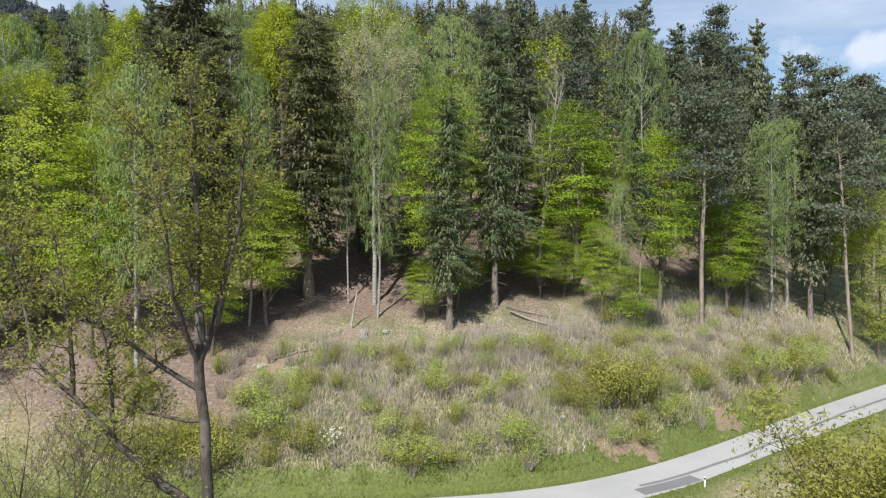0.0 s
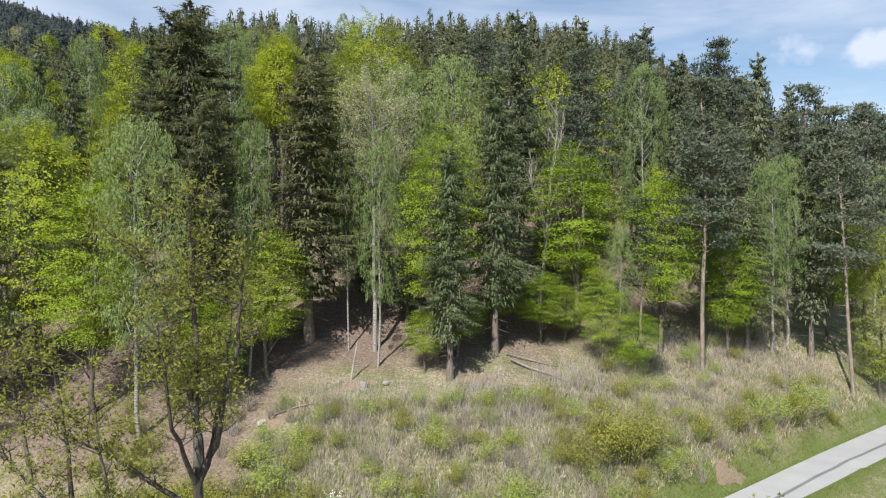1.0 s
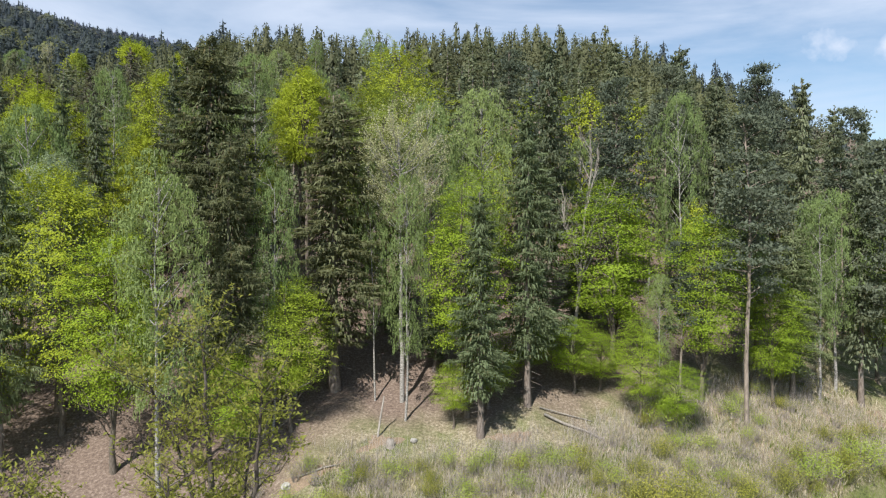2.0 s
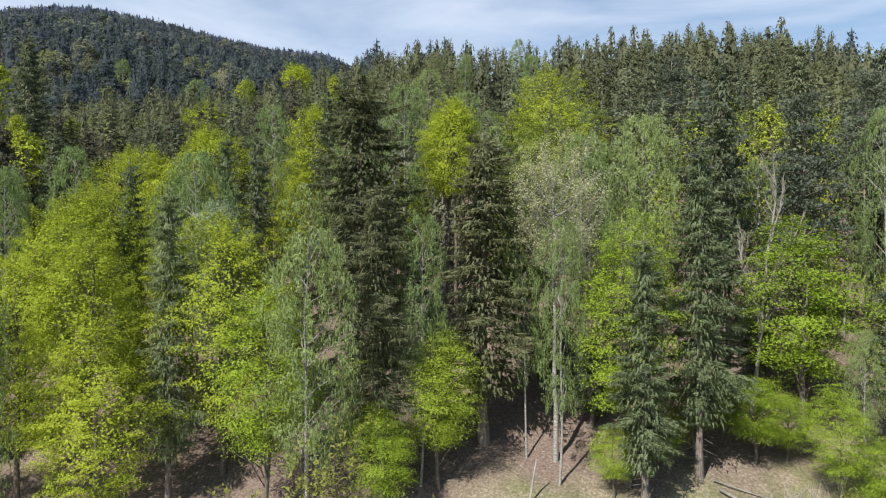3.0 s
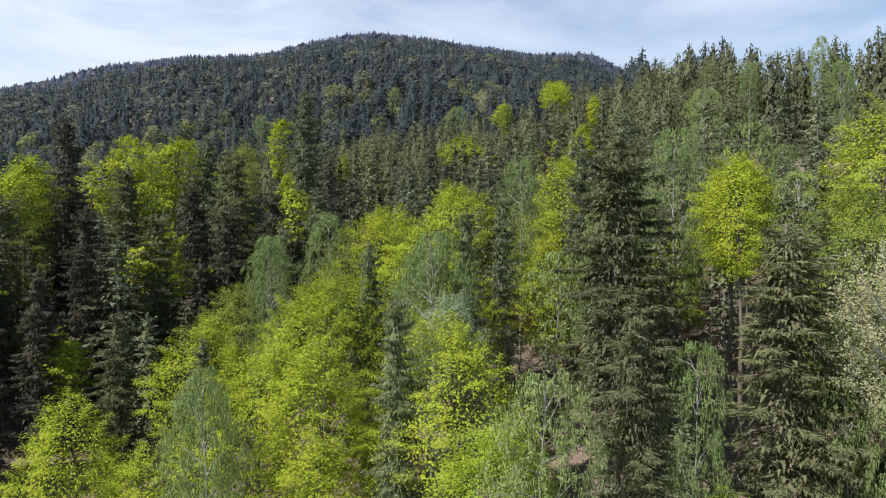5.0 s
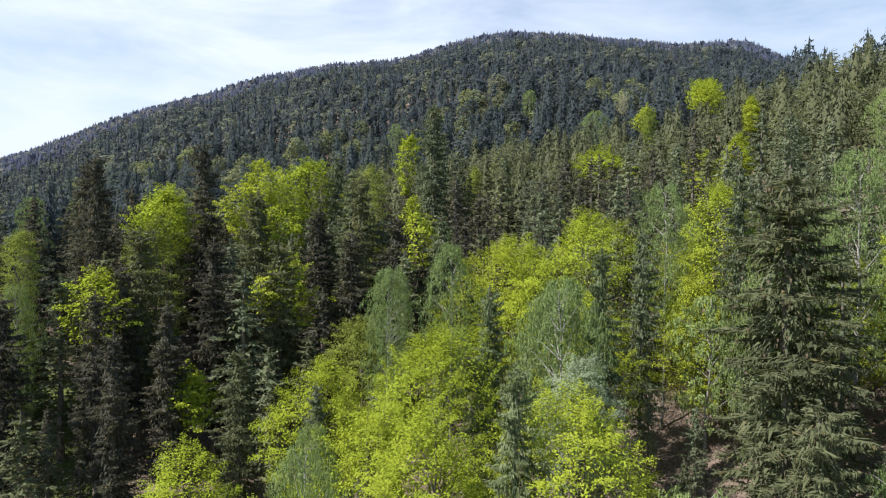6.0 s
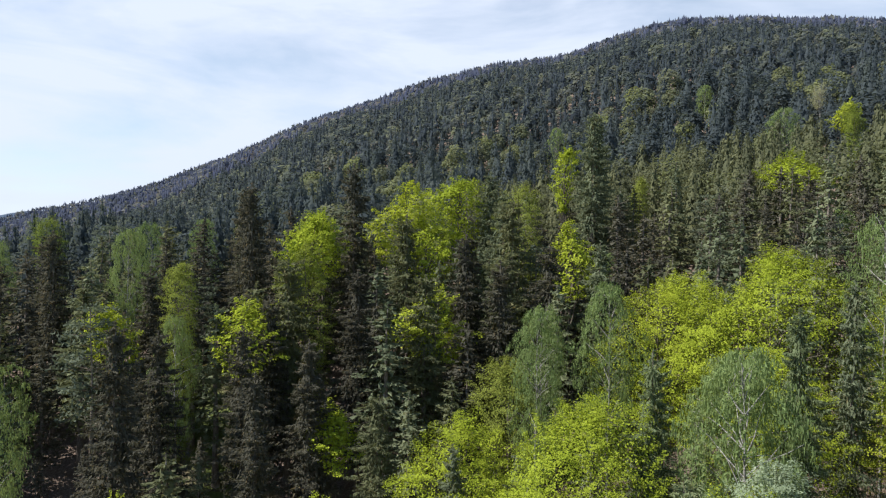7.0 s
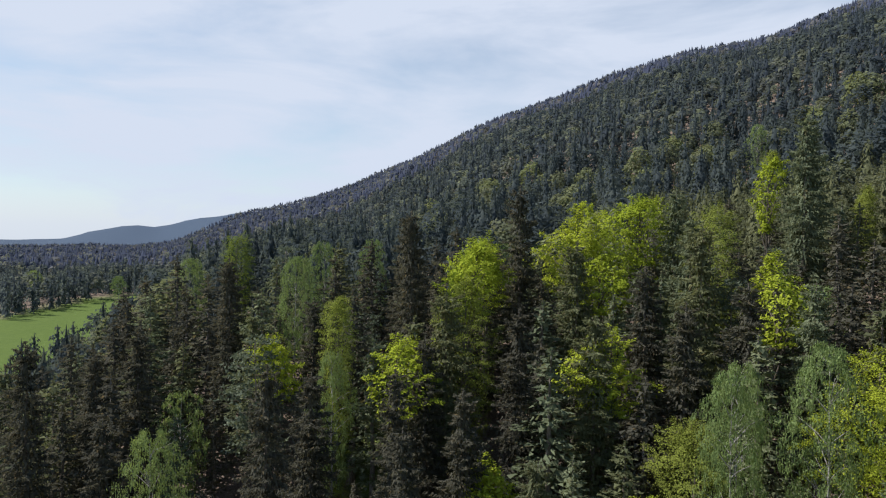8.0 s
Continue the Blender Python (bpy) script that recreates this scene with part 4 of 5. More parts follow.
plant("birch", -49.3, 45.0, 26.6, 2.3)
plant("beech", -60.7, 40.3, 24.2, 5.6)
plant("beech", -54.5, 42.0, 20.5, 4.6)
plant("beech", -59.8, 51.6, 29.8, 4.6)
plant("spruce", -56.8, 49.8, 27.8, 1.9)
plant("warm_spruce", -68.6, 48.4, 29.2, 2.5)
plant("maple", -70.6, 63.8, 31.4, 3.4)
plant("birch", -64.6, 63.2, 36.8, 2.4)
plant("birch", -67.5, 66.0, 37.0, 2.2)
plant("birch", -60.8, 68.5, 39.6, 2.7)
plant("beech", -60.4, 75.8, 40.8, 6.1)
plant("beech", -55.6, 76.4, 40.0, 5.1)
plant("beech", -51.0, 78.6, 43.6, 6.7)
plant("birch", -39.6, 61.0, 37.2, 3.2)
plant("birch", -42.5, 64.0, 36.0, 3.0)
plant("spruce", -39.8, 66.2, 39.4, 2.2)
plant("spruce", -40.8, 73.8, 41.0, 2.2)
plant("birch", -42.8, 80.8, 46.0, 2.6)
plant("beech", -37.0, 82.2, 46.0, 4.1)
plant("whitebeam", -34.4, 57.0, 32.6, 2.8)
plant("spruce", -34.9, 80.0, 47.2, 2.4)
plant("birch", -25.8, 82.2, 47.8, 3.0)
plant("tall_beech", -17.4, 72.6, 44.2, 3.2)
plant("tall_beech", -8.0, 78.0, 48.0, 4.9)
plant("maple", -9.0, 68.7, 41.2, 4.2)
plant("birch", 1.0, 68.8, 40.0, 3.2)
plant("birch", -4.2, 66.5, 38.4, 2.8)
plant("spruce", -30.0, 74.0, 43.0, 2.6)
plant("birch", -28.2, 70.5, 39.5, 2.4)
plant("tall_beech", -19.2, 76.0, 44.0, 2.6)
plant("spruce", 8.0, 72.0, 46.0, 3.0)
plant("pine", 6.3, 108.0, 55.6, 3.4)
plant("spruce", 25.9, 127.0, 61.0, 3.2)

# ---- the far side of the gully ----
plant("tall_beech", -100.4, 65.6, 51.6, 5.0)
plant("tall_beech", -96.8, 66.8, 46.5, 4.8)
plant("spruce", -98.4, 78.4, 53.4, 3.0)
plant("warm_spruce", -92.6, 62.0, 46.4, 2.8)
plant("fir", -100.0, 57.3, 53.6, 3.2)
plant("tall_beech", -103.4, 76.2, 53.0, 4.3)
plant("maple", -90.6, 78.8, 51.6, 3.4)
plant("spruce", -86.4, 73.0, 49.6, 3.0)
plant("tall_beech", -78.2, 77.4, 46.0, 2.7)
plant("fir", -74.6, 72.0, 43.0, 3.0)
plant("fir", -76.4, 66.4, 41.0, 3.0)
plant("spruce", -71.6, 76.8, 43.4, 2.8)
plant("fir", -84.4, 66.4, 44.0, 3.0)
plant("warm_spruce", -82.6, 72.0, 48.6, 3.0)
plant("warm_spruce", -79.4, 58.4, 39.4, 3.0)
plant("tall_beech", -80.8, 60.6, 38.4, 4.3)
plant("tall_beech", -96.2, 50.0, 46.8, 3.8)
plant("tall_beech", -105.6, 54.0, 47.6, 4.1)
plant("maple", -92.0, 48.4, 42.8, 3.4)
plant("warm_spruce", -87.6, 45.0, 41.2, 2.8)
plant("fir", -94.8, 42.4, 50.0, 2.6)
plant("fir", -102.2, 43.0, 49.8, 2.8)
plant("tall_beech", -86.4, 39.9, 36.9, 3.5)
plant("fir", -84.6, 42.2, 37.0, 2.4)
plant("fir", -80.4, 38.6, 34.5, 2.4)
plant("maple", -90.4, 33.8, 40.4, 1.9)
plant("birch", -88.0, 33.0, 35.0, 2.0)
plant("birch", -105.2, 29.3, 44.1, 2.6)
plant("fir", -107.2, 21.0, 43.8, 2.8)
plant("tall_beech", -95.2, 27.0, 35.8, 2.6)
plant("fir", -98.8, 31.4, 39.4, 2.6)
plant("fir", -81.2, 30.8, 34.4, 2.6)
plant("fir", -77.0, 27.0, 36.0, 2.7)
plant("birch", -77.4, 17.7, 30.6, 2.6)
plant("fir", -93.4, 13.2, 37.0, 2.6)
plant("fir", -87.5, 4.6, 36.8, 2.8)
plant("fir", -97.0, 8.0, 34.0, 2.8)
plant("fir", -84.0, 12.0, 30.0, 2.6)
plant("fir", -72.0, 38.0, 31.5, 2.4)
plant("fir", -76.0, 44.0, 33.5, 2.4)
plant("tall_beech", -75.8, 46.4, 27.2, 2.3)
plant("fir", -81.0, 51.0, 40.0, 2.8)
plant("tall_beech", -101.2, 94.6, 58.8, 2.1)
plant("spruce", -96.4, 96.4, 63.8, 3.2)
plant("spruce", -101.0, 101.0, 64.6, 3.4)
plant("tall_beech", -83.6, 128.4, 59.2, 4.8)
plant("tall_beech", -92.0, 182.0, 81.4, 4.4)
plant("tall_beech", -87.4, 177.0, 78.6, 4.0)

plant("beech", -38.5, 79.0, 37.0, 4.2)
plant("beech", -43.0, 86.5, 41.0, 4.4)
plant("beech", -27.0, 87.0, 39.0, 3.8)
plant("birch", -32.0, 90.0, 43.0, 2.8)
plant("beech", -44.5, 71.0, 35.5, 4.4)
plant("birch", -47.0, 68.5, 35.0, 2.8)
plant("young_beech", 43.6, 76.0, 25.4, 3.8)
plant("young_beech", 49.5, 81.0, 27.0, 3.6)
plant("birch", 50.0, 88.0, 34.0, 2.8)
plant("birch", 55.5, 87.0, 31.0, 2.8)
plant("pine", 58.9, 95.0, 41.0, 3.4)
plant("spruce", 54.0, 97.0, 42.0, 3.0)
plant("pine", 63.5, 98.0, 40.0, 3.4)
plant("spruce", 62.0, 91.0, 36.0, 3.0)
plant("pine", 48.2, 90.0, 42.5, 3.4)
plant("spruce", 45.3, 88.0, 42.0, 2.8)
plant("pine", 67.0, 104.0, 41.0, 3.4)
plant("spruce", 6.4, 65.6, 23.0, 2.3, "young spruce in the shade of the forest edge")
plant("spruce", 10.6, 69.4, 25.0, 2.4, "young spruce in the shade of the forest edge")
plant("young_beech", 14.0, 68.6, 24.0, 2.8, "young beech under tall spruces")
# light crowns standing out on the ridge and the mountainside
plant("maple", -155.0, 18.0, 46.8, 3.2)
plant("birch", -141.5, 11.1, 42.1, 2.6)
plant("birch", -128.8, 41.7, 45.9, 2.4)
plant("birch", -134.1, 33.8, 45.4, 2.6)
plant("birch", -423.3, -111.2, 22.4, 4.4)
plant("birch", -405.3, -63.9, 20.4, 3.6)
plant("tall_beech", -101.6, 202.3, 86.9, 4.3)
plant("tall_beech", -66.9, 153.8, 69.4, 1.6)
plant("maple", -91.9, 157.4, 70.7, 2.1)
plant("birch", -35.6, 126.1, 61.2, 3.0)
plant("birch", -23.1, 155.0, 74.3, 1.9)
plant("birch", -17.2, 132.0, 63.9, 2.2)
plant("birch", -33.5, 147.6, 69.8, 1.9)
plant("tall_beech", -54.4, 121.4, 56.7, 2.4)
plant("beech", -61.6, 124.3, 55.3, 3.6)
plant("beech", -3.4, 103.6, 43.7, 1.2)
plant("birch", -19.7, 102.1, 47.9, 1.8)
plant("birch", -112.3, 165.1, 73.7, 3.2)
plant("birch", -190.5, 160.1, 79.3, 2.8)
plant("maple", -165.0, 144.9, 68.6, 2.3)
plant("birch", -171.8, 207.2, 94.9, 2.7)
plant("tall_beech", -97.0, 164.7, 73.3, 2.8)
plant("budding", -125.1, 197.6, 85.2, 2.8)
plant("maple", -114.2, 123.9, 56.2, 1.8)
plant("birch", -129.0, 64.0, 45.5, 2.3)


# ---- woods filling the slope between and behind ----
def free(x, y, gap):
    return all((x - a) ** 2 + (y - b) ** 2 > (gap + 0.45 * c) ** 2 for a, b, c in PLANTED)


def hub(x, y):
    a = math.degrees(math.atan2(-(x - HUB[0]), y - HUB[1]))
    return math.hypot(x - HUB[0], y - HUB[1]), a + 360 if a < -120 else a


rnd = random.Random(7)
tries = 0
while tries < 24000 and COUNT[0] < 600:
    tries += 1
    x, y = rnd.uniform(-128, 62), rnd.uniform(-30, 118)
    dm = float(road_dist(x, y))
    if x > -58 and (dm < (14 if x > 25 else 18 if x > -14 else 12) or y < 48):
        continue
    if x > -70 and y < 44 or x > -76 and y < 24:
        continue
    if hub(x, y)[0] > 113 or not free(x, y, 2.5 if x < -70 or y > 76 else 2.8):
        continue
    g, q = gz(x, y), rnd.random()
    if x < -72 or y > 92:
        kind = ("fir" if (x < -72 and y < 62 or x < -52 and y > 80) and q < 0.55 else "spruce") if q < 0.74 else "warm_spruce" if q < 0.88 else "pine" if q < 0.96 else "birch"
    elif x > -8:
        kind = "pine" if q < 0.18 else "spruce" if q < 0.40 else "birch" if q < 0.80 else "beech"
    else:
        kind = "spruce" if q < 0.62 else "warm_spruce" if q < 0.82 else "birch" if q < 0.92 else "beech"
    tall = rnd.uniform(17.5, 21.5) if y > 84 and x > -40 else rnd.uniform(16, 23.5) if kind in ("spruce", "fir", "warm_spruce", "pine") else rnd.uniform(12, 17)
    if -66 < x < 14 and y < 74 or -72 > x > -90 and y < 50:
        tall *= 0.6
    plant(kind, x, y, g + tall, tall * rnd.uniform(0.135, 0.175), deep=True)


def scatter(name, label, templates, spots, material, seed):
    """Many trees as one mesh: templates are (verts, faces) of unit height and unit width."""
    rng = np.random.default_rng(seed)
    V, F, T, n = [], [], [], 0
    pick = rng.integers(0, len(templates), len(spots))
    turn = rng.uniform(0, 6.283, len(spots))
    for k, (tv, tf) in enumerate(templates):
        sel = spots[pick == k]
        if not len(sel):
            continue
        c, s = np.cos(turn[pick == k])[:, None], np.sin(turn[pick == k])[:, None]
        x = (tv[None, :, 0] * c - tv[None, :, 1] * s) * sel[:, 4:5] + sel[:, 0:1]
        y = (tv[None, :, 0] * s + tv[None, :, 1] * c) * sel[:, 4:5] + sel[:, 1:2]
        z = tv[None, :, 2] * sel[:, 3:4] + sel[:, 2:3]
        m = len(sel)
        V.append(np.stack([x, y, z], 2).reshape(-1, 3))
        F.append((tf[None] + (np.arange(m) * len(tv))[:, None, None]).reshape(-1, 3) + n)
        T.append(np.repeat(rng.uniform(0, 1, m), len(tv)))
        n += m * len(tv)
    me = mesh_of(name, np.concatenate(V), np.concatenate(F), material, {"tint": np.concatenate(T)})
    return tagged(new(name, me), label, "woods", "", "stuff")


def flat_template(shape, H, R, core=0.0):
    t, c = shape
    if core:
        v, f = tier_template(len(c.v) + c.n, 5, 7)
        c.add(v * [core * R, core * R, 0.94 * H], f)
    v, f = c.arrays()
    return v / [R, R, H], f


def tier_template(seed, tiers, points):
    """A small conifer: spiky skirts one above the other."""
    rng = np.random.default_rng(seed)
    b = Bag()
    for k in range(tiers):
        z1 = 1 - 0.86 * k / tiers * 0.98
        z0 = z1 - 1.35 / (tiers + 1)
        r = (0.16 + 0.84 * ((k + 1) / tiers) ** 0.75)
        th = (np.arange(points) + rng.uniform(-0.3, 0.3, points)) / points * 6.283
        rr = r * np.where(np.arange(points) % 2 == 0, 1.0, 0.55) * rng.uniform(0.8, 1.15, points)
        ring = np.stack([rr * np.cos(th), rr * np.sin(th), z0 + rng.uniform(-0.03, 0.03, points) + 0.05 * (np.arange(points) % 2)], 1)
        b.add(np.concatenate([[[0, 0, min(z1, 1.0)]], ring]), [(0, i + 1, (i + 1) % points + 1) for i in range(points)])
    return b.arrays()


def puff_template(seed, count, size):
    """A small broadleaf crown: loose flakes about a lumpy egg."""
    rng = np.random.default_rng(seed)
    b = Bag()
    d = unit(rng.normal(0, 1, (count, 3)))
    d[:, 2] = np.where(d[:, 2] < -0.3, -d[:, 2], d[:, 2])
    lobes = unit(rng.normal(0, 1, (6, 3)))
    rho = rng.uniform(0.7, 1.0, count)[:, None] * (0.78 + 0.25 * np.max(np.clip(d @ lobes.T, 0, 1) ** 4, axis=1))[:, None]
    p = d * rho * [1, 1, 0.48] + [0, 0, 0.50]
    nor = unit(d + rng.normal(0, 0.45, (count, 3)))
    a = unit(np.cross(nor, rng.normal(0, 1, (count, 3))))
    c = np.cross(nor, a)
    s = size * rng.uniform(0.6, 1.4, (count, 1))
    sc = np.array([1, 1, 0.22])
    b.tris(np.stack([p + a * s * sc, p + (c * 0.9 - a * 0.5) * s * sc, p - (c * 0.9 + a * 0.5) * s * sc], 1))
    return b.arrays()


def spots(r0, r1, a0, a1, area0, area1, tall, wide, seed, keep):
    """Places for trees in a ring about the hub; area: square metres a tree, at its inner and outer edge."""
    rng = np.random.default_rng(seed)
    out = []
    r = r0
    while r < r1:
        area = np.interp(r, (r0, r1), (area0, area1))
        step = math.sqrt(area)
        n = int(radians(a1 - a0) * r / step)
        a = np.radians(a0 + (a1 - a0) * (np.arange(n) + rng.uniform(-0.45, 0.45, n)) / n)
        rr = r + rng.uniform(-0.45, 0.45, n) * step
        out.append(np.stack([HUB[0] - rr * np.sin(a), HUB[1] + rr * np.cos(a), rr, np.degrees(a)], 1))
        r += step
    p = np.concatenate(out)
    p = p[keep(p)]
    n = len(p)
    h = rng.uniform(*tall, n) * (1 + 0.12 * wave(p[:, 0], p[:, 1], 60, 21))
    return np.stack([p[:, 0], p[:, 1], height(p[:, 0], p[:, 1]) - 0.2, h, h * rng.uniform(*wide, n)], 1)


def clear(p):
    """Places that do not stand close before or on a tree that was planted singly."""
    ok = np.ones(len(p), bool)
    for x, y, c in PLANTED:
        away = math.hypot(x - HUB[0], y - HUB[1])
        if away > 105:
            ux, uy = (HUB[0] - x) / away, (HUB[1] - y) / away
            along = np.clip((p[:, 0] - x) * ux + (p[:, 1] - y) * uy, 0, 17)
            ok &= np.hypot(p[:, 0] - x - ux * along, p[:, 1] - y - uy * along) > 0.8 * c + 1.5
    return ok


def wooded(p):
    dm = road_dist(p[:, 0], p[:, 1])
    mead = np.hypot((p[:, 0] + 345) / 113, (p[:, 1] + 45) / 47)
    ok = (dm > 16) | (p[:, 3] > 75)
    ok &= (p[:, 3] > 13) | (p[:, 2] < 185)
    ok &= clear(p)
    return ok & (mead > 1) & ((p[:, 3] < 101) | (p[:, 2] < 190) | (p[:, 2] > 425) | (p[:, 1] < -98) | (p[:, 0] < -330))


def shaggy_template(seed, flakes, w, length, core=0.55):
    """A conifer far off: a jagged core with small branch tips standing out all over it."""
    rng = np.random.default_rng(seed)
    v, f = tier_template(seed, 4, 7)
    b = Bag()
    b.add(v * [0.85 * core, 0.85 * core, 0.90], f)
    u = 1 - rng.uniform(0.0004, 0.92, flakes) ** 0.72
    a = rng.uniform(0, 6.283, flakes)
    lump = 1 + 0.16 * np.sin(a * 2 + seed) + 0.13 * np.sin(u * 23 + seed)
    r = (0.02 + 0.90 * (1 - u) ** 0.62) * rng.uniform(0.68, 1.0, flakes) * lump
    out = np.stack([np.cos(a), np.sin(a), 0 * a], 1)
    tan = np.stack([-np.sin(a), np.cos(a), 0 * a], 1)
    up = np.array([0, 0, 1.0])
    base = out * r[:, None] + up * u[:, None]
    small = 0.62 + 0.38 * np.clip((1 - u) * 3, 0, 1)
    ww = (w * rng.uniform(0.6, 1.4, flakes) * small)[:, None] * tan
    ln = (length * rng.uniform(0.6, 1.4, flakes) * small)[:, None]
    tip = base + out * (ln * rng.uniform(0.7, 1.9, (flakes, 1)) + 0.02) + tan * ln * rng.normal(0, 0.4, (flakes, 1)) - up * ln
    lift = up * rng.uniform(-0.012, 0.012, (flakes, 1))
    b.tris(np.stack([base - ww + lift, base + ww - lift, tip], 1))
    b.tris(np.array([[[-0.09, 0, 0.86], [0.09, 0.01, 0.86], [0, 0, 1.0]], [[0, -0.09, 0.86], [0.01, 0.09, 0.86], [0, 0, 1.0]]]))
    return b.arrays()


MID_CON = [shaggy_template(s, 330, 0.10, 0.04, 0.7) for s in (101, 102, 103, 104)]
MID_LEAF = [puff_template(s, 420, 0.10) for s in (111, 112, 113)]
NEAR_CON = [shaggy_template(s, 480, 0.085, 0.036, 0.68) for s in (105, 106, 107, 108)]
NEAR_PINE = [flat_template(dome_shape(s, 25, 3.3, 0.2, 40, 15, 0.19, 320), 25, 3.3, 0.5) for s in (115, 116)]
NEAR_LEAF = [flat_template(dome_shape(s, 21, 4.4, 0.2, 36, 18, 0.22, 240), 21, 4.4) for s in (117, 118)]
FAR_CON = [shaggy_template(s, 56, 0.15, 0.06, 0.64) for s in (121, 122, 123)]
FAR_LEAF = [puff_template(s, 70, 0.24) for s in (131, 132)]
DOT_CON = [tier_template(s, 2, 6) for s in (141, 142, 143)]
DOT_LEAF = [puff_template(s, 13, 0.6) for s in (151, 152)]

def ridge(p):
    return wooded(p) & (p[:, 2] < 162) & (p[:, 3] < 62)


def behind(p):
    return wooded(p) & ((p[:, 2] > 162) | (p[:, 3] > 62))


close = spots(112, 160, -34, 62, 24, 30, (16.8, 20.2), (0.17, 0.23), 200, ridge)
mid = spots(112, 255, -40, 124, 32, 38, (13, 23), (0.165, 0.24), 201, behind)
far = spots(255, 600, 8, 112, 36, 52, (13, 21), (0.165, 0.22), 202, wooded)
dot = spots(620, 1750, 13, 116, 62, 110, (12, 19), (0.16, 0.22), 203, wooded)


def split(p, seed, share):
    rng = np.random.default_rng(seed)
    q = rng.uniform(0, 1, len(p)) + 0.42 * wave(p[:, 0], p[:, 1], 75, seed)
    m = q < share
    b = p[m].copy()
    b[:, 3] *= 0.9
    b[:, 4] *= 1.2
    return p[~m], b


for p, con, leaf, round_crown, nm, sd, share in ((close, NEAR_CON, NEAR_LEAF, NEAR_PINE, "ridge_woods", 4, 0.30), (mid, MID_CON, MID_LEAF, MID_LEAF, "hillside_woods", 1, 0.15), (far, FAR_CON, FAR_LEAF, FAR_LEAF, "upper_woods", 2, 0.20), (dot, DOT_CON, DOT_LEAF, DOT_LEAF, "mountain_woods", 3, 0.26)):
    # conifers behind the ridge take the needle colours with haze painted in
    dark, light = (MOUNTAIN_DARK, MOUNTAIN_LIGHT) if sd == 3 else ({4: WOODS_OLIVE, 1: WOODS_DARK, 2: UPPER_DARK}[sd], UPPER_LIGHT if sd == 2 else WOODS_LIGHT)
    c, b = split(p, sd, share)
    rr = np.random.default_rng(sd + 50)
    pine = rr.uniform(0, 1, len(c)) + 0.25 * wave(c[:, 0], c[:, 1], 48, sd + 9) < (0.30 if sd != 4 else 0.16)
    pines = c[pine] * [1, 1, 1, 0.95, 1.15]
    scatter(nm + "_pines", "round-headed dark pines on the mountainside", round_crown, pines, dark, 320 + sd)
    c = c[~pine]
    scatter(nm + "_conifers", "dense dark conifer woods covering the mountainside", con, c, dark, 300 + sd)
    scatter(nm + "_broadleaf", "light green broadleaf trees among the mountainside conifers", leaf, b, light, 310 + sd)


# ---- trees on the valley side of the road ----
def lone(name, shape, x, y, bark_mat, leaf_mat, label, cat, az=0.0, tilt=0.0, z=None):
    """One tree of its own shape; tilt: degrees by which it leans towards az."""
    trunk, crown = shape
    root = new(name)
    base = Matrix.Translation((x, y, gz(x, y) if z is None else z))
    root.matrix_world = base @ Matrix.Rotation(radians(tilt), 4, Vector((-math.sin(radians(az)), math.cos(radians(az)), 0)))
    tagged(root, label, cat)
    part("trunk", trunk.mesh(name + "_trunk", bark_mat, sleek=True), root)
    if crown.n:
        part("crown", crown.mesh(name + "_crown", leaf_mat), root)
    return root


def limbed_shape(seed, trunk_top, foot, limbs, leaf=0.082, per=6):
    """A tree out of bent limbs. Each limb: parent, place along it, azimuth, pitch at its start and end, length, thickness."""
    rng = np.random.default_rng(seed)
    trunk, crown = Bag(), Bag()
    lines, tips = [], []

    def bent(p, az, a0, a1, length, r0, r1, sides):
        n = max(5, int(length * 1.6))
        pts = [np.array(p, float)]
        for k in range(n - 1):
            a = radians(a0 + (a1 - a0) * k / (n - 1)) + rng.normal(0, 0.09)
            b = radians(az) + rng.normal(0, 0.16)
            pts.append(pts[-1] + length / (n - 1) * np.array([math.cos(a) * math.cos(b), math.cos(a) * math.sin(b), math.sin(a)]))
        pts = np.array(pts)
        trunk.tube(pts, np.linspace(r0, r1, n), sides)
        return pts

    s = np.linspace(0, 1, 12)[:, None]
    stem = np.array([0, 0, -0.6]) + (np.array(trunk_top) - [0, 0, -0.6]) * s + rng.normal(0, 0.05, (12, 3)) * [1, 1, 0]
    trunk.tube(stem, np.linspace(foot, foot * 0.62, 12), 9)
    lines.append(stem)
    for parent, at, az, a0, a1, length, r0 in limbs:
        line = lines[parent]
        k = at * (len(line) - 1)
        p = line[int(k)] + (line[min(int(k) + 1, len(line) - 1)] - line[int(k)]) * (k % 1)
        lines.append(bent(p, az, a0, a1, length, r0, 0.02, 6))
    for line in lines[1:]:
        long = np.linalg.norm(np.diff(line, axis=0), axis=1).sum()
        for _ in range(int(long * 2.6)):
            u = rng.uniform(0.22, 1.0) * (len(line) - 1.001)
            p = line[int(u)] + (line[int(u) + 1] - line[int(u)]) * (u % 1)
            side = bent(p, rng.uniform(0, 360), rng.uniform(0, 60), rng.uniform(20, 75), rng.uniform(0.9, 2.3), 0.022, 0.008, 4)
            for _ in range(7):
                q = side[rng.integers(1, len(side))]
                twig = bent(q, rng.uniform(0, 360), rng.uniform(-10, 60), rng.uniform(10, 80), rng.uniform(0.35, 0.95), 0.008, 0.004, 3)
                tips += [twig[-1], twig[2]]
    tips = np.array(tips)
    lit = tips[np.repeat(np.arange(len(tips)), rng.integers(0, 2 * per, len(tips)))]
    crown.tris(leaves(rng, lit + rng.normal(0, 0.13, lit.shape), leaf, 0.3, 0.75)[:, :3])
    return trunk, crown


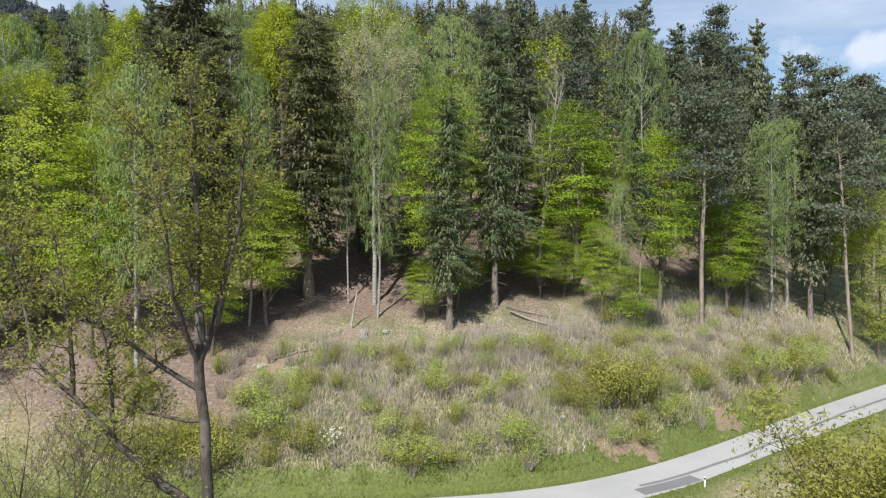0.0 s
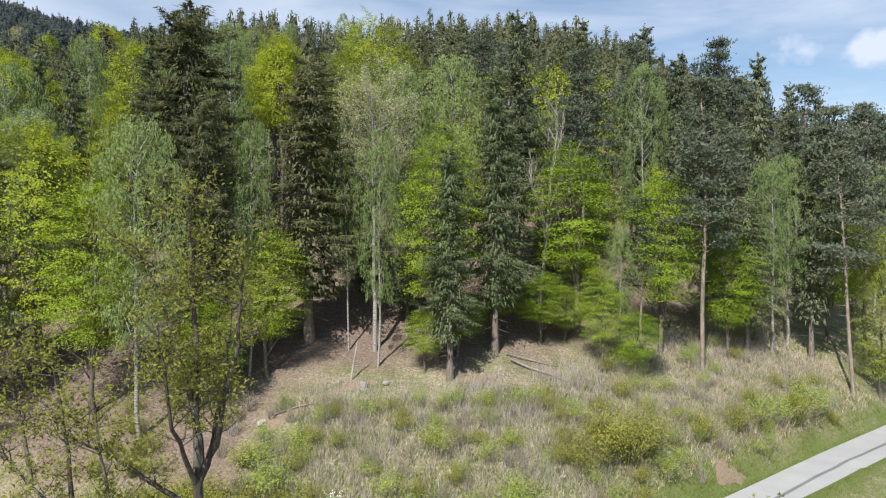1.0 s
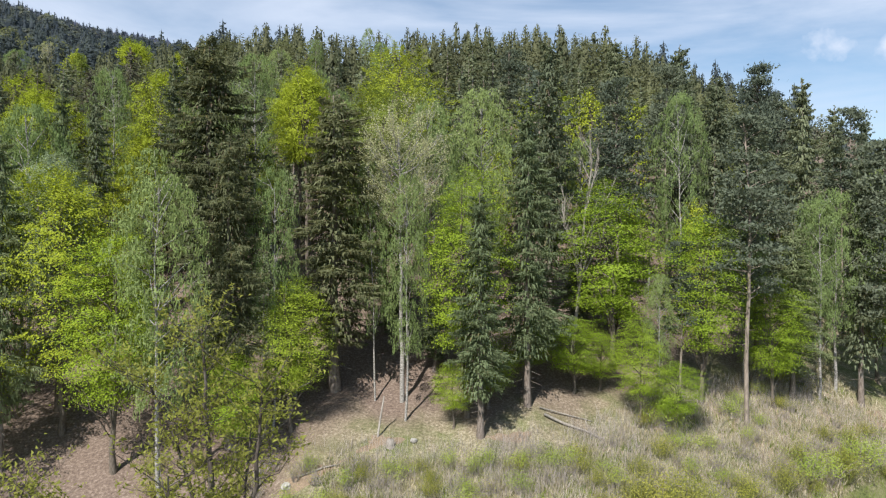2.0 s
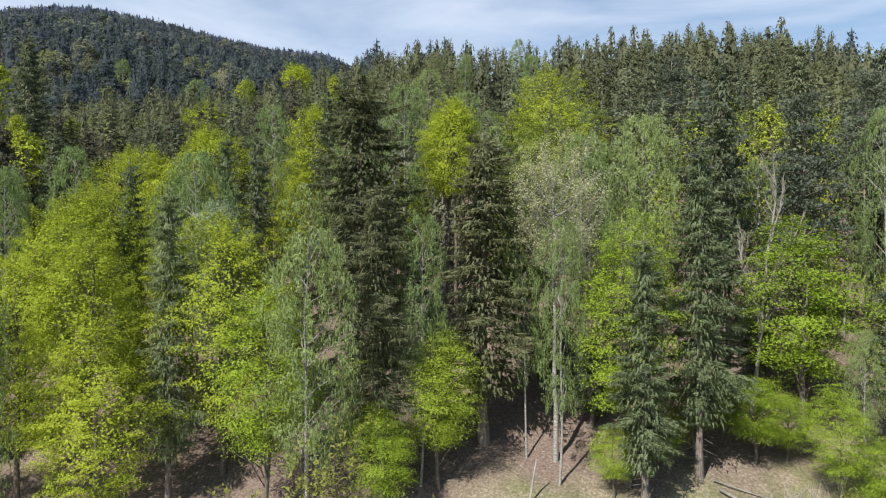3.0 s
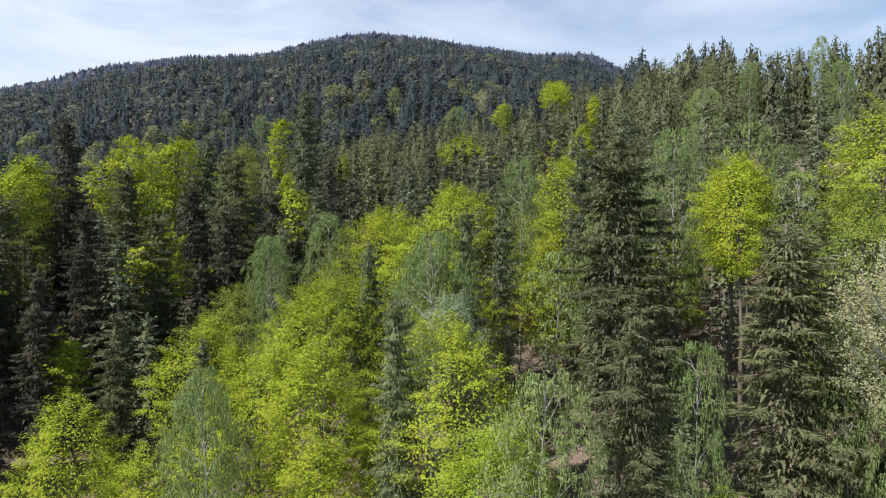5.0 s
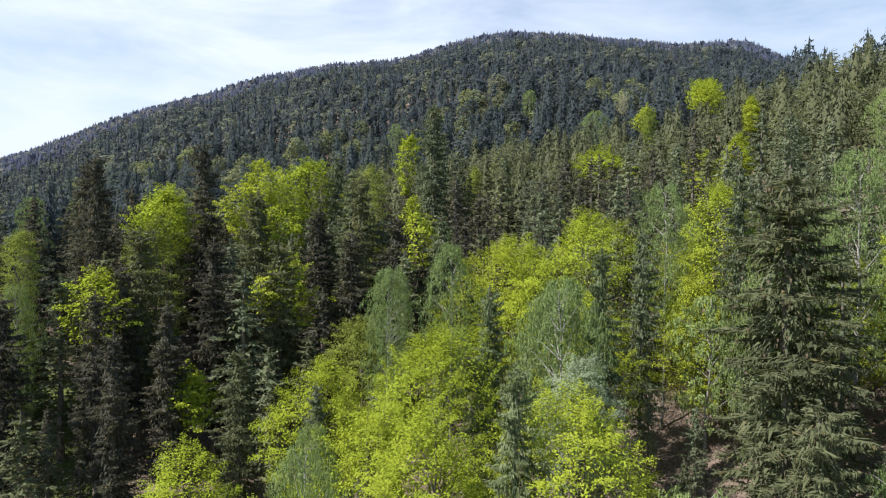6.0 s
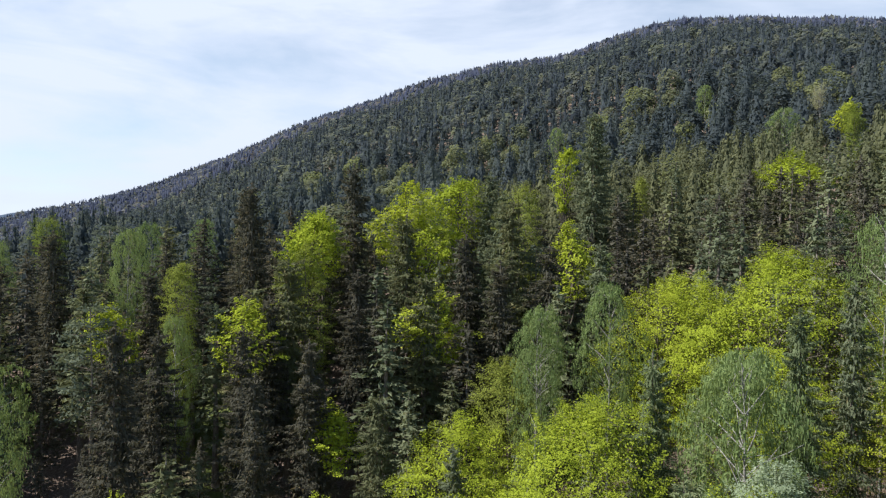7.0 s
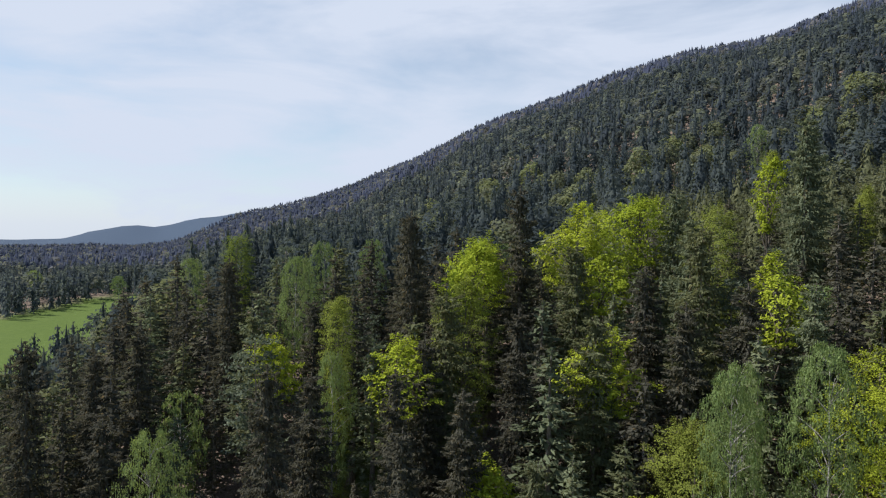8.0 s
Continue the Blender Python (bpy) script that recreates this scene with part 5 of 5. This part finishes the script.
lone("ash_tree", limbed_shape(402, (-0.9, 0.0, 14.0), 0.26, (
    (0, 0.99, 150, 88, 87, 9.6, 0.16), (0, 0.98, 185, 86, 68, 8.2, 0.13), (0, 0.97, 5, 62, 98, 8.4, 0.14), (0, 0.95, 80, 60, 80, 6.5, 0.10), (0, 0.96, 265, 58, 82, 6.5, 0.10),
    (0, 0.90, 186, 42, 22, 5.8, 0.11), (0, 0.83, 176, 4, 26, 2.9, 0.09), (0, 0.60, 190, 40, 52, 9.4, 0.19), (8, 0.45, 170, 82, 84, 5.2, 0.09), (8, 0.66, 200, 84, 80, 5.4, 0.09),
    (8, 0.84, 150, 66, 74, 4.6, 0.08), (8, 0.97, 185, 38, 20, 4.4, 0.08))), -7.4, 22.8, BARK_DARK, HAWTHORN,
     "dark-barked tree with a leaning limb, open twigs and sparse new leaves", "tree")
lone("small_bare_tree", twiggy_shape(407, 13.0, 4.6, 2, first=0.35, depth=4, leaf=0.06, per=1, kids=6, thick=0.013, bole=0.6), -10.6, 21.0, BARK_DARK, HAWTHORN,
     "small many-stemmed tree with bare brown twigs", "tree")
lone("small_bare_tree", twiggy_shape(408, 14.5, 5.2, 2, first=0.35, depth=4, leaf=0.06, per=2, kids=6, thick=0.012, bole=0.6), -13.8, 24.5, BARK_DARK, HAWTHORN,
     "small many-stemmed tree with bare brown twigs", "tree")
lone("hawthorn_tree", twiggy_shape(411, 12.6, 5.0, 2, first=0.35, depth=4, leaf=0.10, per=19, kids=5, thick=0.019, bole=0.55), 15.2, 22.4, BARK_DARK, HAWTHORN,
     "small crooked tree with yellow-green budding leaves beside the road", "tree")
lone("hawthorn_tree", twiggy_shape(412, 10.5, 5.4, 3, first=0.3, depth=4, leaf=0.10, per=19, kids=5, thick=0.018, bole=0.5), 17.6, 25.5, BARK_DARK, HAWTHORN,
     "small crooked tree with yellow-green budding leaves beside the road", "tree")


# ---- scrub on the road bank ----
def shrub_shape(seed, tall, wide, stems, per, size):
    rng = np.random.default_rng(seed)
    wood, crown = Bag(), Bag()
    tips = []
    for _ in range(stems):
        a, o = rng.uniform(0, 6.28), rng.uniform(0.1, 1.0)
        tip = np.array([wide * o * math.cos(a), wide * o * math.sin(a), tall * rng.uniform(0.55, 1.0) * (1 - 0.35 * o)])
        root = np.array([0.18 * math.cos(a), 0.18 * math.sin(a), -0.15])
        pts = limb(wood, rng, root, tip, 0.016, 0.004, 0.10, 4, 3)
        tips += [pts[-1], pts[-2], pts[-1] * 0.6 + pts[-2] * 0.4, pts[1] * 0.3 + pts[2] * 0.7]
    tips = np.array(tips)
    idx = np.repeat(np.arange(len(tips)), per)
    pos = tips[idx] + rng.normal(0, 0.18, (len(idx), 3)) * [1, 1, 1.3]
    if per:
        crown.tris(leaves(rng, pos, size, 0.5, 0.7, unit(pos - [0, 0, tall * 0.3]))[:, :3])
    return wood, crown


SHRUBS = {}
for key, mat, args in (("leafy_shrub", SCRUB, (1.8, 1.35, 50, 7, 0.05)), ("yellow_shrub", BROOM, (2.1, 1.4, 80, 6, 0.040)), ("twiggy_shrub", BROOM, (1.9, 1.0, 44, 1, 0.045))):
    SHRUBS[key] = []
    for sd in (1, 2, 3):
        w, c = shrub_shape(500 + sd * 7 + len(key), *args)
        SHRUBS[key].append((w.mesh(key + "_stems", GREEN_STEM if key == "yellow_shrub" else STEM), c.mesh(key + "_leaves", mat)))
SHRUB_TEXT = {"leafy_shrub": "low green leafy shrub on the road bank", "yellow_shrub": "yellow-green broom-like shrub on the road bank", "twiggy_shrub": "bare grey-brown brushwood on the road bank"}


def shrub(kind, x, y, s=1.0, w=1.0):
    i = COUNT[0] = COUNT[0] + 1
    wm, cm = SHRUBS[kind][i % 3]
    root = new(kind)
    root.matrix_world = Matrix.LocRotScale((x, y, gz(x, y)), Euler((0, 0, i * 2.4 % 6.28)), (w, w, s))
    tagged(root, SHRUB_TEXT[kind], "shrub", "bank shrubs")
    part("brushwood", wm, root)
    part("foliage", cm, root)


for x, y, s, w in ((-11.2, 44.0, 1.2, 1.3), (-1.6, 42.8, 0.9, 1.3), (5.2, 44.2, 1.0, 1.2), (26.8, 57.4, 1.4, 1.3), (32.8, 61.2, 1.5, 1.4), (-0.4, 46.8, 1.1, 0.9), (15.2, 57.6, 1.2, 1.2),
                   (16.2, 48.7, 0.8, 0.9), (29.4, 59.0, 1.2, 1.2), (-12.6, 45.4, 1.2, 1.1), (34.6, 62.4, 1.3, 1.1), (-3.5, 44.1, 0.8, 1.0), (2.2, 43.4, 0.7, 0.9)):
    shrub("leafy_shrub", x, y, s * 1.2, w * 1.5)
for x, y, s, w in ((13.3, 48.5, 1.9, 1.5), (11.4, 48.0, 1.8, 1.4), (-14.4, 42.3, 1.3, 1.5), (-18.0, 42.5, 1.2, 1.5), (9.7, 46.8, 1.0, 1.1), (-16.0, 43.2, 1.2, 1.3), (14.8, 49.6, 1.6, 1.3),
                   (20.3, 52.8, 1.0, 1.2), (24.0, 55.4, 1.1, 1.1), (-9.0, 43.0, 0.9, 1.1), (31.0, 59.6, 1.2, 1.2)):
    shrub("yellow_shrub", x, y, s * 1.2, w * 1.6)
rs = random.Random(31)
made = 0
while made < 210:
    x, d = rs.uniform(-24, 40), rs.uniform(3.2, 12.5)
    g = float(road_y(x + 0.5) - road_y(x - 0.5))
    k = math.sqrt(1 + g * g)
    px, py = x - g / k * d, float(road_y(x)) + d / k
    q = rs.random()
    if px < -16 and d > 7 and q < 0.7:
        continue
    shrub("twiggy_shrub" if q < 0.50 else "leafy_shrub" if q < 0.76 else "yellow_shrub", px, py, rs.uniform(0.45, 1.0) if q > 0.66 else rs.uniform(0.6, 1.1), rs.uniform(0.7, 1.3))
    made += 1


def blades(name, label, count, dmin, dmax, x0, x1, tall, wide, material, seed, clump=0.0):
    rng = np.random.default_rng(seed)
    x, d = rng.uniform(x0, x1, count), rng.uniform(dmin, dmax, count)
    if clump:
        own = rng.integers(0, count // 26, count)
        x, d = rng.uniform(x0, x1, count // 26)[own] + rng.normal(0, clump, count), rng.uniform(dmin, dmax, count // 26)[own] + rng.normal(0, clump, count)
        d = np.clip(d, min(dmin, dmax), max(dmin, dmax))
    g = road_y(x + 0.5) - road_y(x - 0.5)
    k = np.sqrt(1 + g * g)
    px, py = x - g / k * d, road_y(x) + d / k
    ok = (px > -11.5 + 2.5 * wave(px, py, 5, 13)) | (d < 5.5 + wave(px, py, 4, 14))
    px, py, count = px[ok], py[ok], int(ok.sum())
    z = height(px, py)
    a = rng.uniform(0, 6.283, count)
    h = rng.uniform(*tall, count)
    w = rng.uniform(0.6, 1.4, count) * wide
    lean = rng.normal(0, 0.32, (count, 2)) * h[:, None]
    p = np.stack([px, py, z - 0.03], 1)
    side = np.stack([np.cos(a) * w, np.sin(a) * w, 0 * a], 1)
    tip = p + np.stack([lean[:, 0], lean[:, 1], h], 1)
    v = np.stack([p - side, p + side, tip], 1).reshape(-1, 3)
    tagged(new(name, mesh_of(name, v, np.arange(len(v)).reshape(-1, 3), material, {"tint": np.repeat(rng.uniform(0, 1, count), 3)})), label, "grass", "", "stuff")


blades("dry_grass", "tufts of dry straw-coloured grass on the bank", 44000, 3.6, 13.0, -26, 46, (0.2, 0.62), 0.042, BLADES, 41, 0.24)
blades("green_grass", "short green grass along the road verges", 26000, 2.15, 6.0, -30, 46, (0.08, 0.30), 0.02, FRESH, 42, 0.3)
blades("bank_herbs", "low fresh green herbs between the dry grass", 26000, 3.0, 13.0, -24, 44, (0.12, 0.42), 0.045, FRESH, 45, 0.34)
blades("lower_verge_grass", "short green grass below the road", 14000, -7.0, -2.15, 4, 46, (0.08, 0.34), 0.02, FRESH, 43, 0.3)
blades("brushwood", "thin bare grey stems standing in the scrub", 20000, 4.0, 14.5, -20, 42, (0.5, 1.8), 0.013, STEM, 44, 0.6)


# ---- bare earth slips on the bank ----
SLIP = plain("dry_tan_earth", (0.30, 0.225, 0.155), 0.95, 0.5)


def slip(x, y, a, b, turn, seed):
    rng = np.random.default_rng(seed)
    th = np.arange(26) / 26 * 6.283
    rim = rng.uniform(0.55, 1.15, 26) * (1 + 0.25 * np.sin(3 * th + seed))
    pts, faces = [(x, y, gz(x, y) + 0.05)], []
    for k, f in enumerate((0.5, 1.0)):
        for t, q in zip(th, rim):
            u, v = a * f * q * math.cos(t), b * f * q * math.sin(t)
            X, Y = x + u * math.cos(turn) - v * math.sin(turn), y + u * math.sin(turn) + v * math.cos(turn)
            pts.append((X, Y, gz(X, Y) + (rng.uniform(0.03, 0.12) if k == 0 else -0.03)))
    for i in range(26):
        j = (i + 1) % 26
        faces += [(0, 1 + i, 1 + j), (1 + i, 27 + i, 27 + j), (1 + i, 27 + j, 1 + j)]
    tagged(new("bare_earth", mesh_of("bare_earth", np.array(pts), np.array(faces), SLIP)), "slip of bare tan earth on the bank", "earth", "earth slips")


slip(11.3, 45.4, 1.8, 0.85, 0.3, 1)
slip(21.7, 51.6, 1.8, 0.9, 0.4, 2)
slip(39.4, 69.5, 1.8, 1.2, 1.2, 3)
slip(13.9, 46.3, 1.4, 0.8, 0.2, 4)
slip(3.0, 54.3, 2.2, 0.8, 0.1, 5)
slip(14.4, 62.2, 2.0, 0.7, 0.0, 6)
slip(15.3, 57.6, 1.5, 0.5, 0.2, 7)
slip(-11.9, 49.8, 3.0, 1.0, 0.5, 8)
slip(-7.3, 53.1, 1.8, 0.8, 0.4, 9)


# ---- small things by the road and at the forest edge ----
def tube_thing(name, pts, radii, material, label, cat, sides=8):
    b = Bag()
    b.tube(pts, radii, sides)
    for end in (0, len(pts) - 1):
        n0 = end * sides
        b.f.append(np.array([(n0, n0 + i, n0 + i + 1) for i in range(1, sides - 1)]))
    return tagged(new(name, b.mesh(name, material, sleek=True)), label, cat)


def on(x, y, up):
    return (x, y, gz(x, y) + up)


log = tube_thing("fallen_trunk", [on(5.7, 56.6, 0.22), on(7.2, 56.0, 0.16), on(8.8, 55.4, 0.14), on(10.4, 54.8, 0.1)], [0.12, 0.11, 0.09, 0.05], DRY, "pale fallen tree trunk lying on the bank", "log")
tube_thing("fallen_trunk", [on(5.4, 57.4, 0.15), on(7.4, 57.1, 0.2), on(9.6, 56.9, 0.1)], [0.06, 0.05, 0.03], DRY, "pale fallen tree trunk lying on the bank", "log")
tube_thing("fallen_trunk", [on(-12.6, 49.6, 0.1), on(-10.9, 50.4, 0.15), on(-9.4, 50.9, 0.1)], [0.09, 0.07, 0.05], DRY, "pale fallen tree trunk lying on the bank", "log")
tube_thing("tree_stump", [on(-6.3, 52.8, -0.2), on(-6.3, 52.8, 0.1), on(-6.3, 52.8, 0.5)], [0.42, 0.32, 0.27], DRY, "low weathered tree stump on the bank", "stump", 10)
tube_thing("dead_pole", [on(-7.4, 53.6, -0.2), on(-7.2, 54.0, 1.3), on(-6.95, 54.4, 2.8)], [0.09, 0.08, 0.05], DRY, "broken leaning dead stem at the forest edge", "dead stem")

PETAL = plain("white_petals", (0.80, 0.79, 0.68), 0.8)
bloom = new("flowering_shrub")
bloom.location = on(-7.2, 42.9, 0.0)
tagged(bloom, "small shrub with white blossom on the road bank", "shrub")
wood, green = shrub_shape(611, 1.5, 0.8, 26, 6, 0.05)
part("brushwood", wood.mesh("blossom_stems", STEM), bloom)
leafage = part("foliage", green.mesh("blossom_leaves", SCRUB), bloom)
petals, rb = Bag(), np.random.default_rng(612)
spots_on = np.stack([rb.normal(0, 0.4, 70), rb.normal(0, 0.4, 70), rb.uniform(0.5, 1.5, 70)], 1)
petals.quads(leaves(rb, np.repeat(spots_on, 4, 0) + rb.normal(0, 0.03, (280, 3)), 0.045, 0.4, 0.9))
part("blossom", petals.mesh("blossom", PETAL), leafage, "white blossom", kind="stuff")


def stone(x, y, size, seed):
    """A weathered stone lying half sunk in the grass."""
    b = bmesh.new()
    bmesh.ops.create_icosphere(b, subdivisions=2, radius=size)
    for v in b.verts:
        v.co *= 1 + 0.35 * noise.noise(v.co * (1.6 / size) + Vector((seed * 3.1, 0, 0)))
        v.co.z *= 0.62
    me = bpy.data.meshes.new("stone")
    b.to_mesh(me)
    b.free()
    me.materials.append(STONE)
    ob = tagged(new("stone", me), "pale weathered stone lying on the grassy bank", "stone", "bank stones")
    ob.location = on(x, y, 0.25 * size)


STONE = bark("pale_limestone", (0.22, 0.21, 0.19), (0.46, 0.44, 0.40), 2.0)
for k, (x, y, size) in enumerate(((0.4, 45.5, 0.26), (16.8, 50.2, 0.34), (-13.2, 49.0, 0.40), (-4.6, 53.6, 0.30), (8.2, 46.0, 0.22))):
    stone(x, y, size, k)

post = new("marker_post")
post.location = (15.9, 40.8, gz(15.9, 40.8))
tagged(post, "white roadside marker post with a black band", "marker post")
for nm, z0, z1, r, mat in (("shaft", -0.2, 0.44, 0.048, WHITE_PLASTIC), ("band", 0.44, 0.55, 0.049, BLACK_PLASTIC), ("cap", 0.55, 0.64, 0.046, WHITE_PLASTIC)):
    b = Bag()
    b.tube([(0, 0, z0), (0, 0, (z0 + z1) / 2), (0, 0, z1)], [r, r, r * (0.6 if nm == "cap" else 1)], 10)
    n0 = 20
    b.f.append(np.array([(n0, n0 + i, n0 + i + 1) for i in range(1, 9)]))
    part(nm, b.mesh(nm, mat), post)
